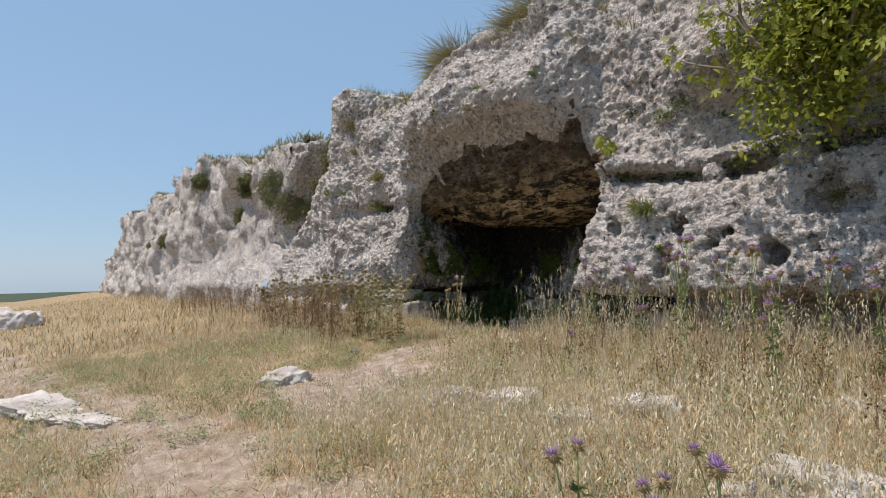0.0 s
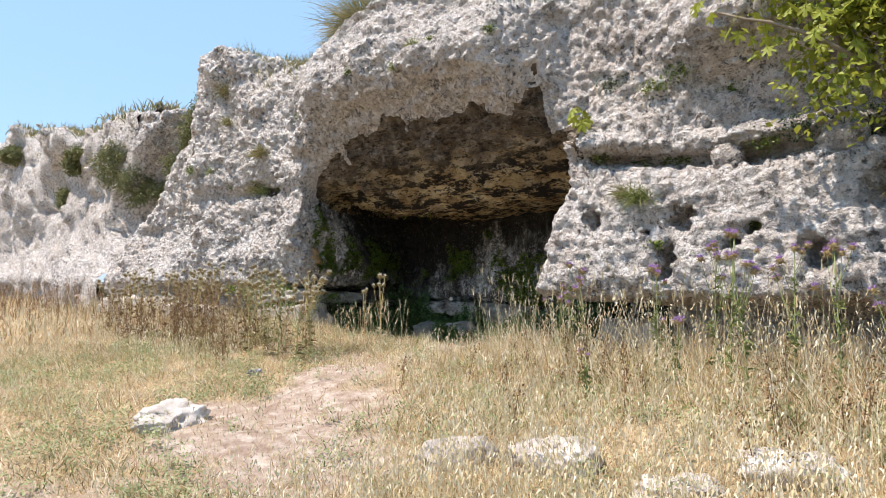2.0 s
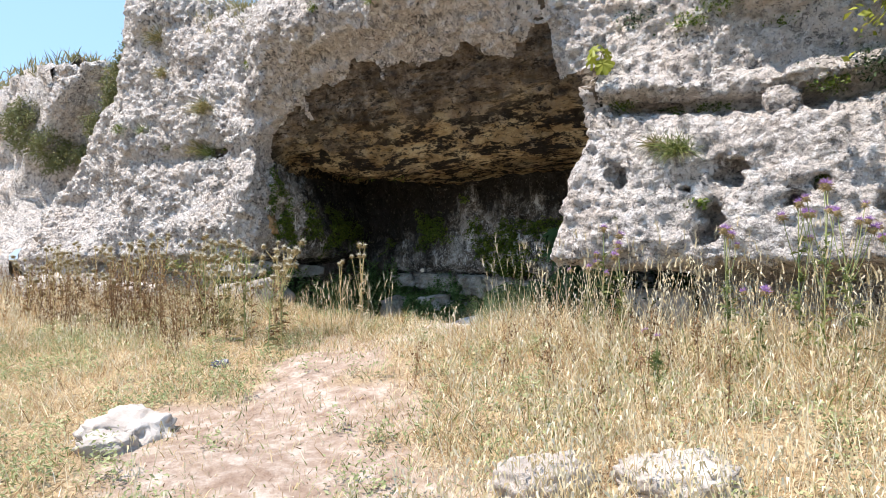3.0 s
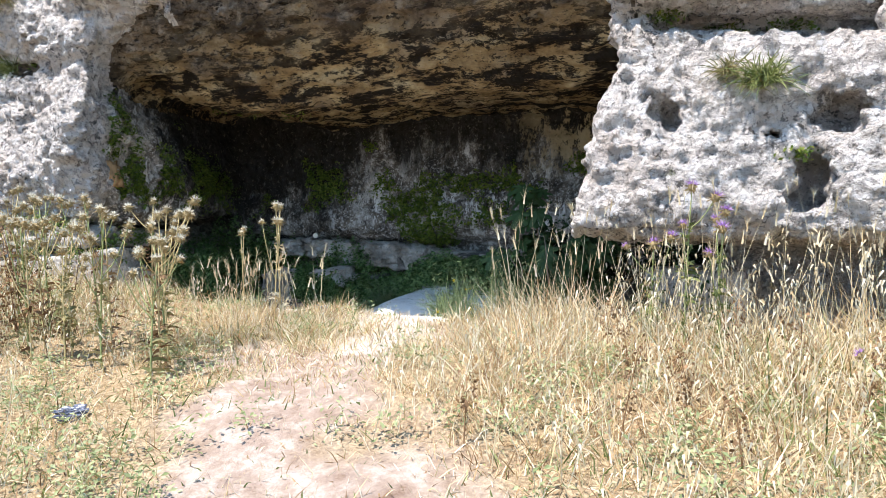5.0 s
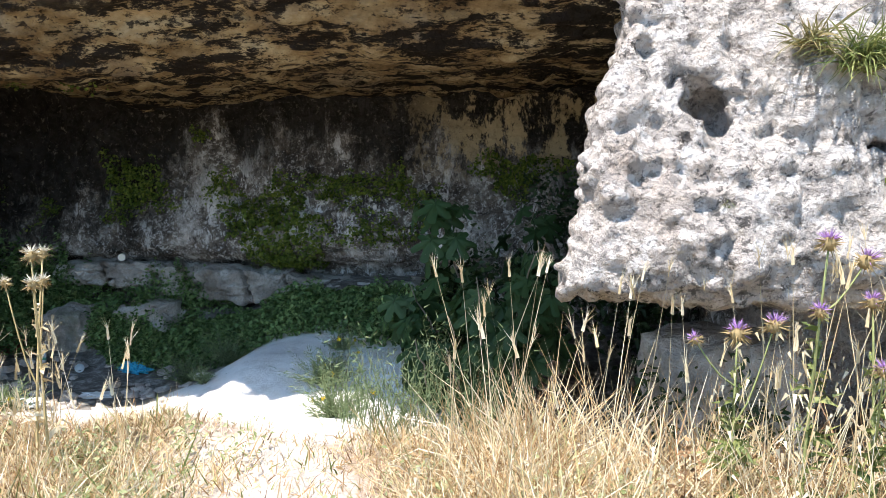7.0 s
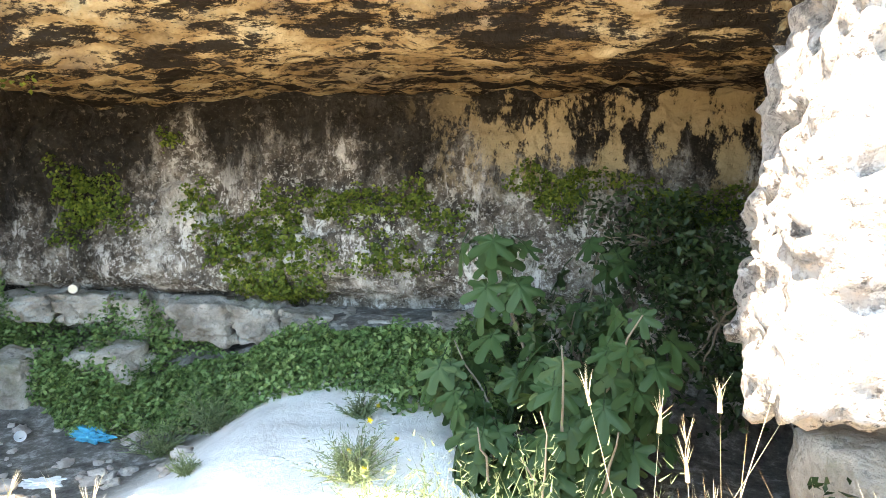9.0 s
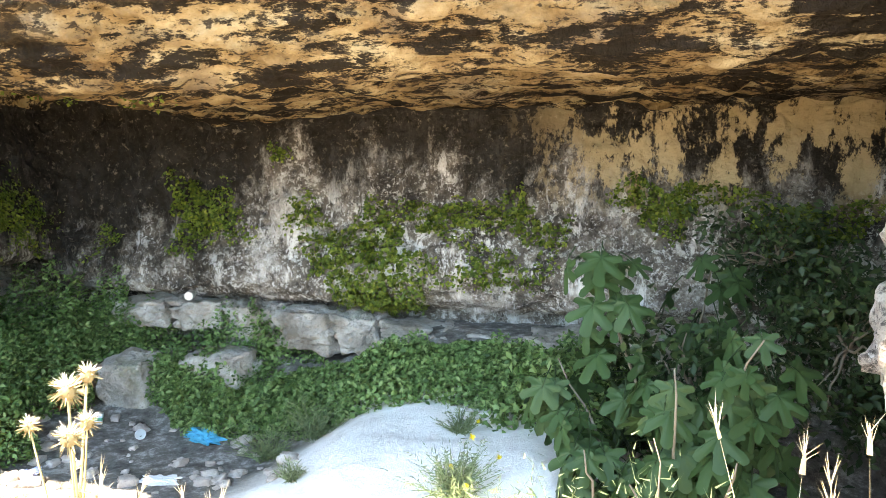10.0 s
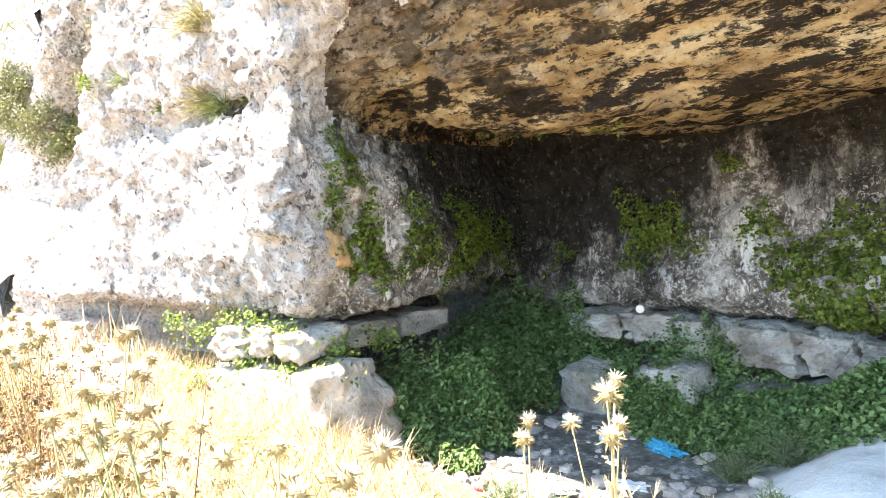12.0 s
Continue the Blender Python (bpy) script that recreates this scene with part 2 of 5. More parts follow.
def rock_back():
    m, nt, b = material("stained_cave_wall", 0.93, 0.12)
    base = ramp(nt, noise_node(nt, 2.4, 10, 0.75), [(0.40, (0.055, 0.047, 0.04)), (0.52, (0.18, 0.155, 0.128)), (0.62, (0.50, 0.47, 0.425))])
    drips = mix(nt, ramp(nt, noise_node(nt, 5, 8, 0.7, (1.5, 1.5, 0.4)), [(0.56, 0.0), (0.61, 0.85)]), base, (0.74, 0.72, 0.68))
    geo = nt.nodes.new("ShaderNodeNewGeometry")
    sep = nt.nodes.new("ShaderNodeSeparateXYZ")
    nt.links.new(geo.outputs["Position"], sep.inputs[0])
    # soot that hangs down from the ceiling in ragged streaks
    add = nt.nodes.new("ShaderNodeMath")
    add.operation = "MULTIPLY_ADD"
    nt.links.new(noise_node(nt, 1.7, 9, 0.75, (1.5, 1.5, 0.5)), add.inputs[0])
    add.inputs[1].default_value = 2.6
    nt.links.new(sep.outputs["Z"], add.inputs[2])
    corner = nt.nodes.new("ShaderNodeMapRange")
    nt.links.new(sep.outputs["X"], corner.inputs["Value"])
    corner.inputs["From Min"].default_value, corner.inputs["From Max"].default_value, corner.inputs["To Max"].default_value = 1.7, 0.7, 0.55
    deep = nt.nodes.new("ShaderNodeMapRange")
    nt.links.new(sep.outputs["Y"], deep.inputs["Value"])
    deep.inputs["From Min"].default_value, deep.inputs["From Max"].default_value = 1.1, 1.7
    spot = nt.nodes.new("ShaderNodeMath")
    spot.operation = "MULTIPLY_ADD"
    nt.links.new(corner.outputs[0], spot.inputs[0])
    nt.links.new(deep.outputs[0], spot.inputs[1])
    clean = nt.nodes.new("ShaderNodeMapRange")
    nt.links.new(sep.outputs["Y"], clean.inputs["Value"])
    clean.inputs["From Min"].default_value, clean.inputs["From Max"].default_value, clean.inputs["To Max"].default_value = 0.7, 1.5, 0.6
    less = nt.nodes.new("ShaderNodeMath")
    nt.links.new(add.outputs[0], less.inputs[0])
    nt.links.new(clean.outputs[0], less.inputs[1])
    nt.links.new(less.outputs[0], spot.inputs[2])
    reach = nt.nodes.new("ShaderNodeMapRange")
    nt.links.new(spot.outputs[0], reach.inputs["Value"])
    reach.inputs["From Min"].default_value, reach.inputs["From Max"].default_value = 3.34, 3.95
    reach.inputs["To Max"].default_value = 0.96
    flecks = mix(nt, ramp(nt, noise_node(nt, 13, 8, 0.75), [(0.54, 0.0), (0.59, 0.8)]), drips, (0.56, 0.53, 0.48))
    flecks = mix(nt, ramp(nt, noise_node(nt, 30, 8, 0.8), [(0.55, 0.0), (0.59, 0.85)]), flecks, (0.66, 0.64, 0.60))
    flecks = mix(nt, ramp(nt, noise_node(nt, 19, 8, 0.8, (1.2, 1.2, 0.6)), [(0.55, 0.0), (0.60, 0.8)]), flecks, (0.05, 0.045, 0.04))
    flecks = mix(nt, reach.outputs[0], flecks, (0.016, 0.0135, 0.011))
    flecks = mix(nt, ramp(nt, noise_node(nt, 21, 8, 0.75), [(0.57, 0.0), (0.63, 0.35)]), flecks, (0.34, 0.30, 0.24))
    tan = mix(nt, ramp(nt, noise_node(nt, 3.6, 10, 0.76, (1.2, 1, 0.6)), [(0.49, 0.0), (0.53, 0.92)]), flecks, (0.46, 0.36, 0.21))
    right = nt.nodes.new("ShaderNodeMapRange")
    nt.links.new(sep.outputs["X"], right.inputs["Value"])
    right.inputs["From Min"].default_value, right.inputs["From Max"].default_value = 3.1, 4.0
    high = nt.nodes.new("ShaderNodeMapRange")
    nt.links.new(sep.outputs["Z"], high.inputs["Value"])
    high.inputs["From Min"].default_value, high.inputs["From Max"].default_value = 1.55, 1.8
    both = nt.nodes.new("ShaderNodeMath")
    both.operation = "MULTIPLY"
    nt.links.new(right.outputs[0], both.inputs[0])
    nt.links.new(high.outputs[0], both.inputs[1])
    nt.links.new(mix(nt, both.outputs[0], flecks, tan), b.inputs["Base Color"])
    bump(nt, b, crags(nt, 13, 0.9), 0.9, 0.03)
    return m


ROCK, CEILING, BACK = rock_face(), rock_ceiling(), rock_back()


# ---- the cliff with its cave ----
HOLES = [(5.20, 1.86, 0.13), (5.26, 1.55, 0.06), (5.03, 1.43, 0.055), (5.48, 1.62, 0.04), (6.13, 1.83, 0.12), (5.97, 1.36, 0.09), (6.0, 1.5, 0.07), (6.55, 1.58, 0.06),
         (6.73, 1.69, 0.05), (7.66, 1.97, 0.13), (7.9, 1.93, 0.07), (5.77, 1.69, 0.05), (7.2, 1.5, 0.07), (8.3, 1.7, 0.08), (-0.3, 3.77, 0.16), (-3.3, 3.55, 0.2)]


def roof_at(x, y):
    arch = np.interp(x, [-0.6, -0.2, 0.2, 0.64, 1.2, 1.9, 2.65, 3.44, 4.29, 4.74, 5.02, 5.3], [2.35, 2.6, 2.95, 3.13, 3.22, 3.30, 3.38, 3.37, 3.26, 3.14, 2.9, 2.5])
    rest = 2.26 + 0.24 * step(1.2, -0.4, x)
    return rest + (arch - rest) * step(1.1, -0.2, y)


def rock_field(x, y, z):
    """Below zero in the rock, without the fine relief."""
    # the face, with its recesses
    gully = 0.7 * np.exp(-((x + 4.9 + 1.1 * (4.7 - z)) / 0.85) ** 2) * step(1.6, 2.8, z)
    blocks = (0.5 * vnoise(x * 0.23, 0 * y, 0.3 * z, 33) + 0.4 * vnoise(x * 0.6, 0 * y, 0.5 * z, 34)) * step(-8.5, -11.0, x)
    niche = (0.25 * step(2.5, 2.7, z) * step(3.4, 3.0, z) - 0.28 * step(3.1, 3.6, z)) * step(5.5, 6.4, x) * step(10.0, 9.0, x)
    crack = 0.36 * np.exp(-((z - 2.42 - 0.07 * np.sin(x * 1.7)) / 0.075) ** 2) * step(4.7, 5.4, x)
    upper = 0.05 * step(2.4, 2.9, z) * step(4.3, 5.4, x) - 0.52 * step(2.95, 3.95, z) * (1 - 0.6 * step(4.0, 4.8, z)) * step(4.9, 4.0, x) * step(-0.2, 0.9, x)
    shelf = 0.13 * np.exp(-((z - 2.75) / 0.16) ** 2) * step(-0.4, -1.0, x) * step(-3.6, -2.8, x)
    under = 1.0 * step(1.18, 0.98, z) * step(4.4, 4.9, x) + 0.5 * step(1.28, 1.02, z) * step(0.6, -0.2, x) * step(-7.0, -3.5, x)
    bulge = -0.20 * np.exp(-((z - 1.8) / 0.6) ** 2) * np.exp(-((x + 0.2) / 1.0) ** 2) - 0.3 * np.exp(-((x + 3.1) / 0.9) ** 2) * step(2.0, 3.2, z)
    foot = -0.5 * step(2.4, 1.0, z) * step(-2.5, -5.0, x)
    recline = 0.26 * np.clip(z - 1.4, 0, 1.1) * step(4.0, 4.9, x) + 0.08 * np.clip(z - 1.2, 0, 2) * step(0.3, -0.5, x) + 0.30 * np.maximum(z - 3.6, 0) * (1 - 0.85 * step(-1.2, -2.2, x))
    front = -0.06 + gully + blocks + niche + crack + upper + shelf + under + bulge + foot + recline
    face = front - y
    crest = 4.85 + 0.36 * step(-0.9, -2.0, x) + 0.22 * step(1.6, 2.3, x) + 0.8 * step(5.0, 8.0, x) - 0.3 * step(-3.6, -4.4, x) + 1.5 * step(-8.0, -20.0, x) + 0.35 * step(-20, -50, x) - 3.0 * step(-56, -72, x) + 0.12 * np.clip(y - 0.8, 0, 8) + (0.45 * vnoise(x * 0.4, 0 * y, 0 * z, 35) + 0.2 * vnoise(x * 1.1, 0.5 * y, 0 * z, 36)) * step(-6.0, -9.0, x)
    solid = smax(face, z - crest, 0.1)
    # the cave
    roof = roof_at(x, y)
    rear = 2.66 - 0.14 * np.exp(-((z - 1.15) / 0.22) ** 2) + 0.18 * step(0.98, 0.86, z)
    left = 0.14 - 0.30 * np.clip(y, 0, 2.8) - 0.75 * step(1.22, 1.06, z) + 0.14 * np.exp(-((z - 1.6) / 0.45) ** 2)
    hollow = smax(smax(z - roof, y - rear, 0.10), smax(left - x, x - 5.5, 0.1), 0.18)
    pier = smax(smax(4.87 + 0.06 * (z - 1.7) - x, y - 0.95, 0.25), 1.06 - z, 0.15)
    hollow = smax(hollow, -pier, 0.10)
    f = smax(solid, -hollow, 0.10 + 0.20 * step(2.5, 3.0, z))
    ragged = 1 + 0.35 * vnoise(x * 9, y * 9, z * 9, 50)
    for hx, hz, r in HOLES:
        f = smax(f, r * ragged - np.sqrt(((x - hx) * 0.85) ** 2 + (np.maximum(np.abs(y - 0.02) - 0.2, 0)) ** 2 + (z - hz) ** 2), 0.025)
    return f


def billow(x, y, z, seed):
    return np.abs(vnoise(x, y, z, seed)) * 2 - 0.6


def rock_relief(x, y, z):
    big = 0.20 * fbm(x * 0.6, y * 0.6, z * 0.9, 2, 3)
    mid = -0.09 * billow(x * 1.9, y * 1.9, z * 2.4, 9) - 0.042 * billow(x * 4.1, y * 4.1, z * 5.0, 10)
    calm = 1 - 0.5 * step(4.4, 4.8, x) * step(2.6, 2.3, z)
    return (big * np.where(y > 0.4, 0.25, 1.0) + mid * np.where(y > 1.0, 0.5, 1.0) * (1 - 0.55 * step(0.3, 0.8, y) * step(1.9, 2.2, z))) * calm


def refine(v, q):
    """Each quad cut into four."""
    e = np.concatenate([q[:, [k, (k + 1) % 4]] for k in range(4)])
    e.sort(axis=1)
    key = e[:, 0] * np.int64(len(v)) + e[:, 1]
    uniq, inv = np.unique(key, return_inverse=True)
    mid = (v[uniq // len(v)] + v[uniq % len(v)]) / 2
    n, m = len(v), len(q)
    c = n + len(uniq) + np.arange(m)
    ed = n + inv.reshape(4, m)
    out = [np.stack([q[:, k], ed[k], c, ed[(k + 3) % 4]], 1) for k in range(4)]
    return np.concatenate([v, mid, v[q].mean(1)]), np.concatenate(out)


def cliff_piece(name, xs, ys, zs, label, fine):
    g = np.meshgrid(xs, ys, zs, indexing="ij")
    f = rock_field(*(a.astype(np.float32) for a in g)).astype(np.float32)
    near = np.abs(f) < 0.5
    f[near] += rock_relief(g[0][near], g[1][near], g[2][near]).astype(np.float32)
    v, q = surface_net(f, xs, ys, zs)
    del g, f
    if fine:
        v, q = refine(v, q)
        nrm = normals_of(v, q)
        x, y, z = v.T
        roof = step(-0.2, -0.6, nrm[:, 2]) * step(0.1, 0.4, y)
        kx = 1 - 0.55 * roof
        wx, wz = x + 0.06 * vnoise(x * 11, y * 11, z * 11, 51), z + 0.06 * vnoise(x * 11, y * 11, z * 11, 52)
        pits = np.clip(0.32 - worley(wx * 3.8, y * 3.8, wz * 3.8, 5), 0, 1) * step(0.0, 0.5, vnoise(x * 0.9, y * 0.9, z * 0.9, 8)) * (1 - roof)
        small = np.clip(0.42 - worley(wx * 9, y * 9, wz * 9, 6), 0, 1)
        d = 0.022 * billow(x * 7.5 * kx, y * 7.5, z * 8.5, 21) + 0.022 * billow(x * 13 * kx, y * 13, z * 15, 22) + 0.03 * vnoise(x * 19 * kx, y * 19, z * 19, 23) - 0.2 * pits - 0.06 * small
        d = d * np.where((y > 1.2) & (roof < 0.5), 0.6, 1.0) * (1 - 0.25 * roof)
        v = v + nrm * d[:, None]
    else:
        nrm = normals_of(v, q)
        x, y, z = v.T
        v = v + nrm * (0.17 * billow(x * 1.7, y * 1.7, z * 2.4, 31) + 0.13 * vnoise(x * 4.3, y * 4.3, z * 4.3, 32))[:, None]
    nrm = normals_of(v, q)
    me = mesh_of(name, v, q)
    for m in (ROCK, CEILING, BACK):
        me.materials.append(m)
    c = v[q].mean(1)
    wob = 0.15 * vnoise(c[:, 0] * 3, c[:, 1] * 3, c[:, 2] * 3, 40)
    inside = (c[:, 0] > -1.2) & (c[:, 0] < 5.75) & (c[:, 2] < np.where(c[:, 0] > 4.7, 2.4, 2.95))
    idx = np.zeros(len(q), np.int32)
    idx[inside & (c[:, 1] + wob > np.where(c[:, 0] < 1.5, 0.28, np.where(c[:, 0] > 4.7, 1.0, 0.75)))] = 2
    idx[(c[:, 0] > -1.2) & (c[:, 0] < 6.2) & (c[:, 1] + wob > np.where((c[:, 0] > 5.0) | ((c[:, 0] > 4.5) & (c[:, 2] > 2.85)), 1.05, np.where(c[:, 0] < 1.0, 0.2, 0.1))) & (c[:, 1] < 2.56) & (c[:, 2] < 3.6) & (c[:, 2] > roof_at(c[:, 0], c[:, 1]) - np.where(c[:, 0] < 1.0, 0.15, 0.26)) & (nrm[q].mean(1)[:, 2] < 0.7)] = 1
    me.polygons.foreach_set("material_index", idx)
    return tagged(new(name, me), label, "cliff", kind="structure")


H = 0.05
cliff = cliff_piece("cliff", np.arange(-7.0, 13.0, H), np.arange(-1.2, 4.2, H), np.arange(-0.4, 7.0, H), "pitted pale grey limestone cliff with a shallow ochre cave", True)
cliff_far = cliff_piece("cliff_far", np.arange(-76.0, -6.7, 0.2), np.arange(-1.8, 6.0, 0.2), np.arange(-0.8, 9.0, 0.2), "long weathered grey limestone cliff running into the distance", False)


# ---- the ground ----
def along(x, y, pts):
    """The distance from a line through the points."""
    best = np.full(np.shape(x), 99.0)
    for (ax, ay), (bx, by) in zip(pts, pts[1:]):
        t = np.clip(((x - ax) * (bx - ax) + (y - ay) * (by - ay)) / ((bx - ax) ** 2 + (by - ay) ** 2), 0, 1)
        best = np.minimum(best, np.hypot(x - ax - t * (bx - ax), y - ay - t * (by - ay)))
    return best


def bare(x, y):
    """How bare the trodden ground is, 0 to 1."""
    z = np.zeros_like(x)
    w = 0.35 * fbm(x * 1.6, y * 1.6, z, 3, 70)
    side = step(0.75, 0.2, along(x, y, [(7.5, -4.7), (5.6, -4.75), (4.2, -5.0), (0.0, -6.0), (-9.0, -7.0)]) + w)
    track = 0.86 * step(0.9, 0.3, along(x, y, [(5.2, -3.3), (4.0, -2.2), (3.65, -1.3)]) + 1.4 * w)
    mouth = 0.82 * step(0.5, 0.22, along(x, y, [(3.65, -1.3), (3.75, -0.6), (3.4, 0.6)]) + 0.6 * w)
    return np.maximum(np.maximum(0.7 * side, track), mouth)


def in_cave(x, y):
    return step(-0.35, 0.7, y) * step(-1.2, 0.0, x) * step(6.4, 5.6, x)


def chalk(x, y):
    w = 0.25 * fbm(x * 1.3, y * 1.3, np.zeros_like(x), 3, 71)
    front = 0.35 * step(0.28, 0.1, along(x, y, [(3.6, 0.0), (3.6, -0.3), (3.7, -0.7)]) + 1.3 * w)
    return np.maximum(front, step(1.9, 2.5, x + w) * step(4.3, 3.8, x + w) * step(-0.25, 0.15, y + w) * step(2.1, 1.8, y + w))


def ground_height(x, y):
    out = 0.12 * (np.clip(y, -9, -1.6) + 5.6) + 0.05 * (np.clip(y, -1.6, 0) + 1.6) + 0.02 * (np.clip(y, -60, -9) + 9)
    out = out - 0.36 * in_cave(x, y)
    out = out + (0.14 * step(-0.5, 0.4, y) + 0.14 * step(0.4, 1.4, y)) * step(1.9, 2.7, x) * step(4.4, 3.6, x)
    out = out + 0.30 * step(1.85, 2.6, y) * step(-1.0, 0.0, x) * step(6.4, 5.6, x)
    far = np.maximum(np.hypot(x, y) - 90, 0)
    out = out - 30 * (1 - np.exp(-far / 160))
    zero = np.zeros_like(x)
    near = np.exp(-(np.hypot(x - 4, y + 3) / 25) ** 2)
    return out + near * (0.05 * fbm(x * 0.7, y * 0.7, zero, 2, 60) + 0.016 * fbm(x * 4, y * 4, zero, 3, 61))


def ground_z(x, y):
    return float(ground_height(np.array([x], float), np.array([y], float))[0])


def spread(lo, hi, h, far):
    mid = np.arange(lo, hi, h)
    tail = h * np.cumsum(1.16 ** np.arange(1, 80))
    tail = tail[tail < far]
    return np.concatenate([lo - tail[::-1], mid, mid[-1] + tail])


def attribute(nt, name):
    n = nt.nodes.new("ShaderNodeAttribute")
    n.attribute_name = name
    return n.outputs["Fac"]


def build_ground():
    gx, gy = spread(-6, 13, 0.06, 4500), spread(-7, 3.4, 0.06, 4500)
    X, Y = np.meshgrid(gx, gy, indexing="ij")
    x, y = X.ravel(), Y.ravel()
    v = np.stack([x, y, ground_height(x, y)], 1)
    n, k = X.shape
    i = (np.arange(n - 1)[:, None] * k + np.arange(k - 1)[None]).ravel()
    q = np.stack([i, i + k, i + k + 1, i + 1], 1)
    me = mesh_of("ground", v, q)
    for name, val in (("trodden", bare(x, y)), ("chalky", chalk(x, y)), ("wooded", step(120, 260, np.hypot(x, y))), ("cave_floor", in_cave(x, y) * (1 - chalk(x, y)))):
        me.attributes.new(name, "FLOAT", "POINT").data.foreach_set("value", val.astype(np.float32))
    m, nt, b = material("dry_earth", 0.95, 0.1)
    litter = ramp(nt, noise_node(nt, 26, 8, 0.75, (1, 1, 1), 1.5), [(0.32, (0.09, 0.06, 0.035)), (0.5, (0.33, 0.24, 0.14)), (0.64, (0.60, 0.49, 0.32))])
    soil = ramp(nt, noise_node(nt, 7, 9, 0.75), [(0.32, (0.20, 0.13, 0.10)), (0.5, (0.36, 0.28, 0.235)), (0.64, (0.55, 0.48, 0.43))])
    white = ramp(nt, noise_node(nt, 6, 9, 0.7), [(0.32, (0.72, 0.70, 0.67)), (0.5, (0.88, 0.87, 0.85)), (0.7, (0.92, 0.915, 0.90))])
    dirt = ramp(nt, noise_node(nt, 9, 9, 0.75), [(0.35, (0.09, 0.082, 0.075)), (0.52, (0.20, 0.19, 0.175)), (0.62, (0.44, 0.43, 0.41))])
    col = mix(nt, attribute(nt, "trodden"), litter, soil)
    # darker, greyer dirt inside the cave, except on the chalk
    col = mix(nt, attribute(nt, "cave_floor"), col, dirt)
    col = mix(nt, attribute(nt, "chalky"), col, white)
    col = mix(nt, attribute(nt, "wooded"), col, (0.07, 0.09, 0.06))
    nt.links.new(col, b.inputs["Base Color"])
    bump(nt, b, noise_node(nt, 22, 9, 0.75), 0.8, 0.022)
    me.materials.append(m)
    return tagged(new("ground", me), "dry stony earth with straw and bare dusty patches", "ground", kind="structure")


build_ground()
bpy.context.view_layer.update()


def on_cliff(start, way):
    """Where a ray from start meets the cliff: place and normal, or None."""
    hit, place, normal, _ = cliff.ray_cast(Vector(start), Vector(way).normalized(), distance=12.0)
    return (place, normal) if hit else None


# ---- makers of meshes ----
rng = np.random.default_rng(4)


def unit(v):
    return v / np.maximum(np.linalg.norm(v, axis=-1, keepdims=True), 1e-9)


def blades(base, way, length, width, droop, segs=2):
    """Tapering blades from the base points: vertices and triangles. way: the first direction; droop: how far the tip sags."""
    n = len(base)
    way = unit(way)
    side = unit(np.cross(way, unit(rng.normal(size=(n, 3)))))
    rows = []
    for k in range(segs + 1):
        t = k / segs
        c = base + way * (length * t)[:, None]
        c = c - np.array([0, 0, 1.0]) * (droop * length * t ** 2)[:, None]
        w = (width * (1 - 0.45 * t))[:, None] / 2
        rows += [c - side * w, c + side * w] if k < segs else [c]
    per = 2 * segs + 1
    v = np.stack(rows, 1).reshape(-1, 3)
    tri = []
    for k in range(segs - 1):
        a = 2 * k
        tri += [(a, a + 1, a + 3), (a, a + 3, a + 2)]
    a = 2 * segs - 2
    tri.append((a, a + 1, a + 2))
    f = (np.array(tri)[None] + (np.arange(n) * per)[:, None, None]).reshape(-1, 3)
    return v, f


def leaflets(centre, normal, size, slim=0.6):
    """Small folded leaves: four triangles each."""
    n = len(centre)
    normal = unit(normal)
    a = unit(np.cross(normal, rng.normal(size=(n, 3))))
    b = np.cross(normal, a)
    s = size[:, None]
    tip, root = centre + a * s, centre - a * s
    l, r = centre + b * s * slim + normal * s * 0.25, centre - b * s * slim + normal * s * 0.25
    v = np.stack([root, l, tip, r, centre], 1).reshape(-1, 3)
    f = (np.array([(0, 4, 1), (1, 4, 2), (2, 4, 3), (3, 4, 0)])[None] + (np.arange(n) * 5)[:, None, None]).reshape(-1, 3)
    return v, f


def tube(points, radii, sides=6):
    points = np.asarray(points, float)
    d = unit(np.gradient(points, axis=0))
    ref = np.array([0.3, 0.9, 0.2]) if abs(d[:, 2]).mean() > 0.7 else np.array([0.0, 0.1, 1.0])
    u = unit(np.cross(d, ref))
    w = np.cross(d, u)
    ang = np.arange(sides) * 2 * math.pi / sides
    r = np.asarray(radii, float)[:, None, None]
    ring = points[:, None] + r * (np.cos(ang)[None, :, None] * u[:, None] + np.sin(ang)[None, :, None] * w[:, None])
    v = ring.reshape(-1, 3)
    tri = []
    for k in range(len(points) - 1):
        for j in range(sides):
            a, b2 = k * sides + j, k * sides + (j + 1) % sides
            tri += [(a, b2, b2 + sides), (a, b2 + sides, a + sides)]
    e = (len(points) - 1) * sides
    tri += [(e, e + j, e + j + 1) for j in range(1, sides - 1)]
    return v, np.array(tri)


def joined(pieces):
    vs, fs, off = [], [], 0
    for v, f in pieces:
        vs.append(v)
        fs.append(f + off)
        off += len(v)
    return np.concatenate(vs), np.concatenate(fs)


def made(name, vf, mat, smooth=True):
    me = mesh_of(name, np.asarray(vf[0], float), np.asarray(vf[1]), smooth)
    me.materials.append(mat)
    return me


def part(name, me, parent, m=None, label=""):
    ob = new(name, me)
    ob.parent = parent
    if m is not None:
        ob.matrix_basis = m
    return tagged(ob, label)


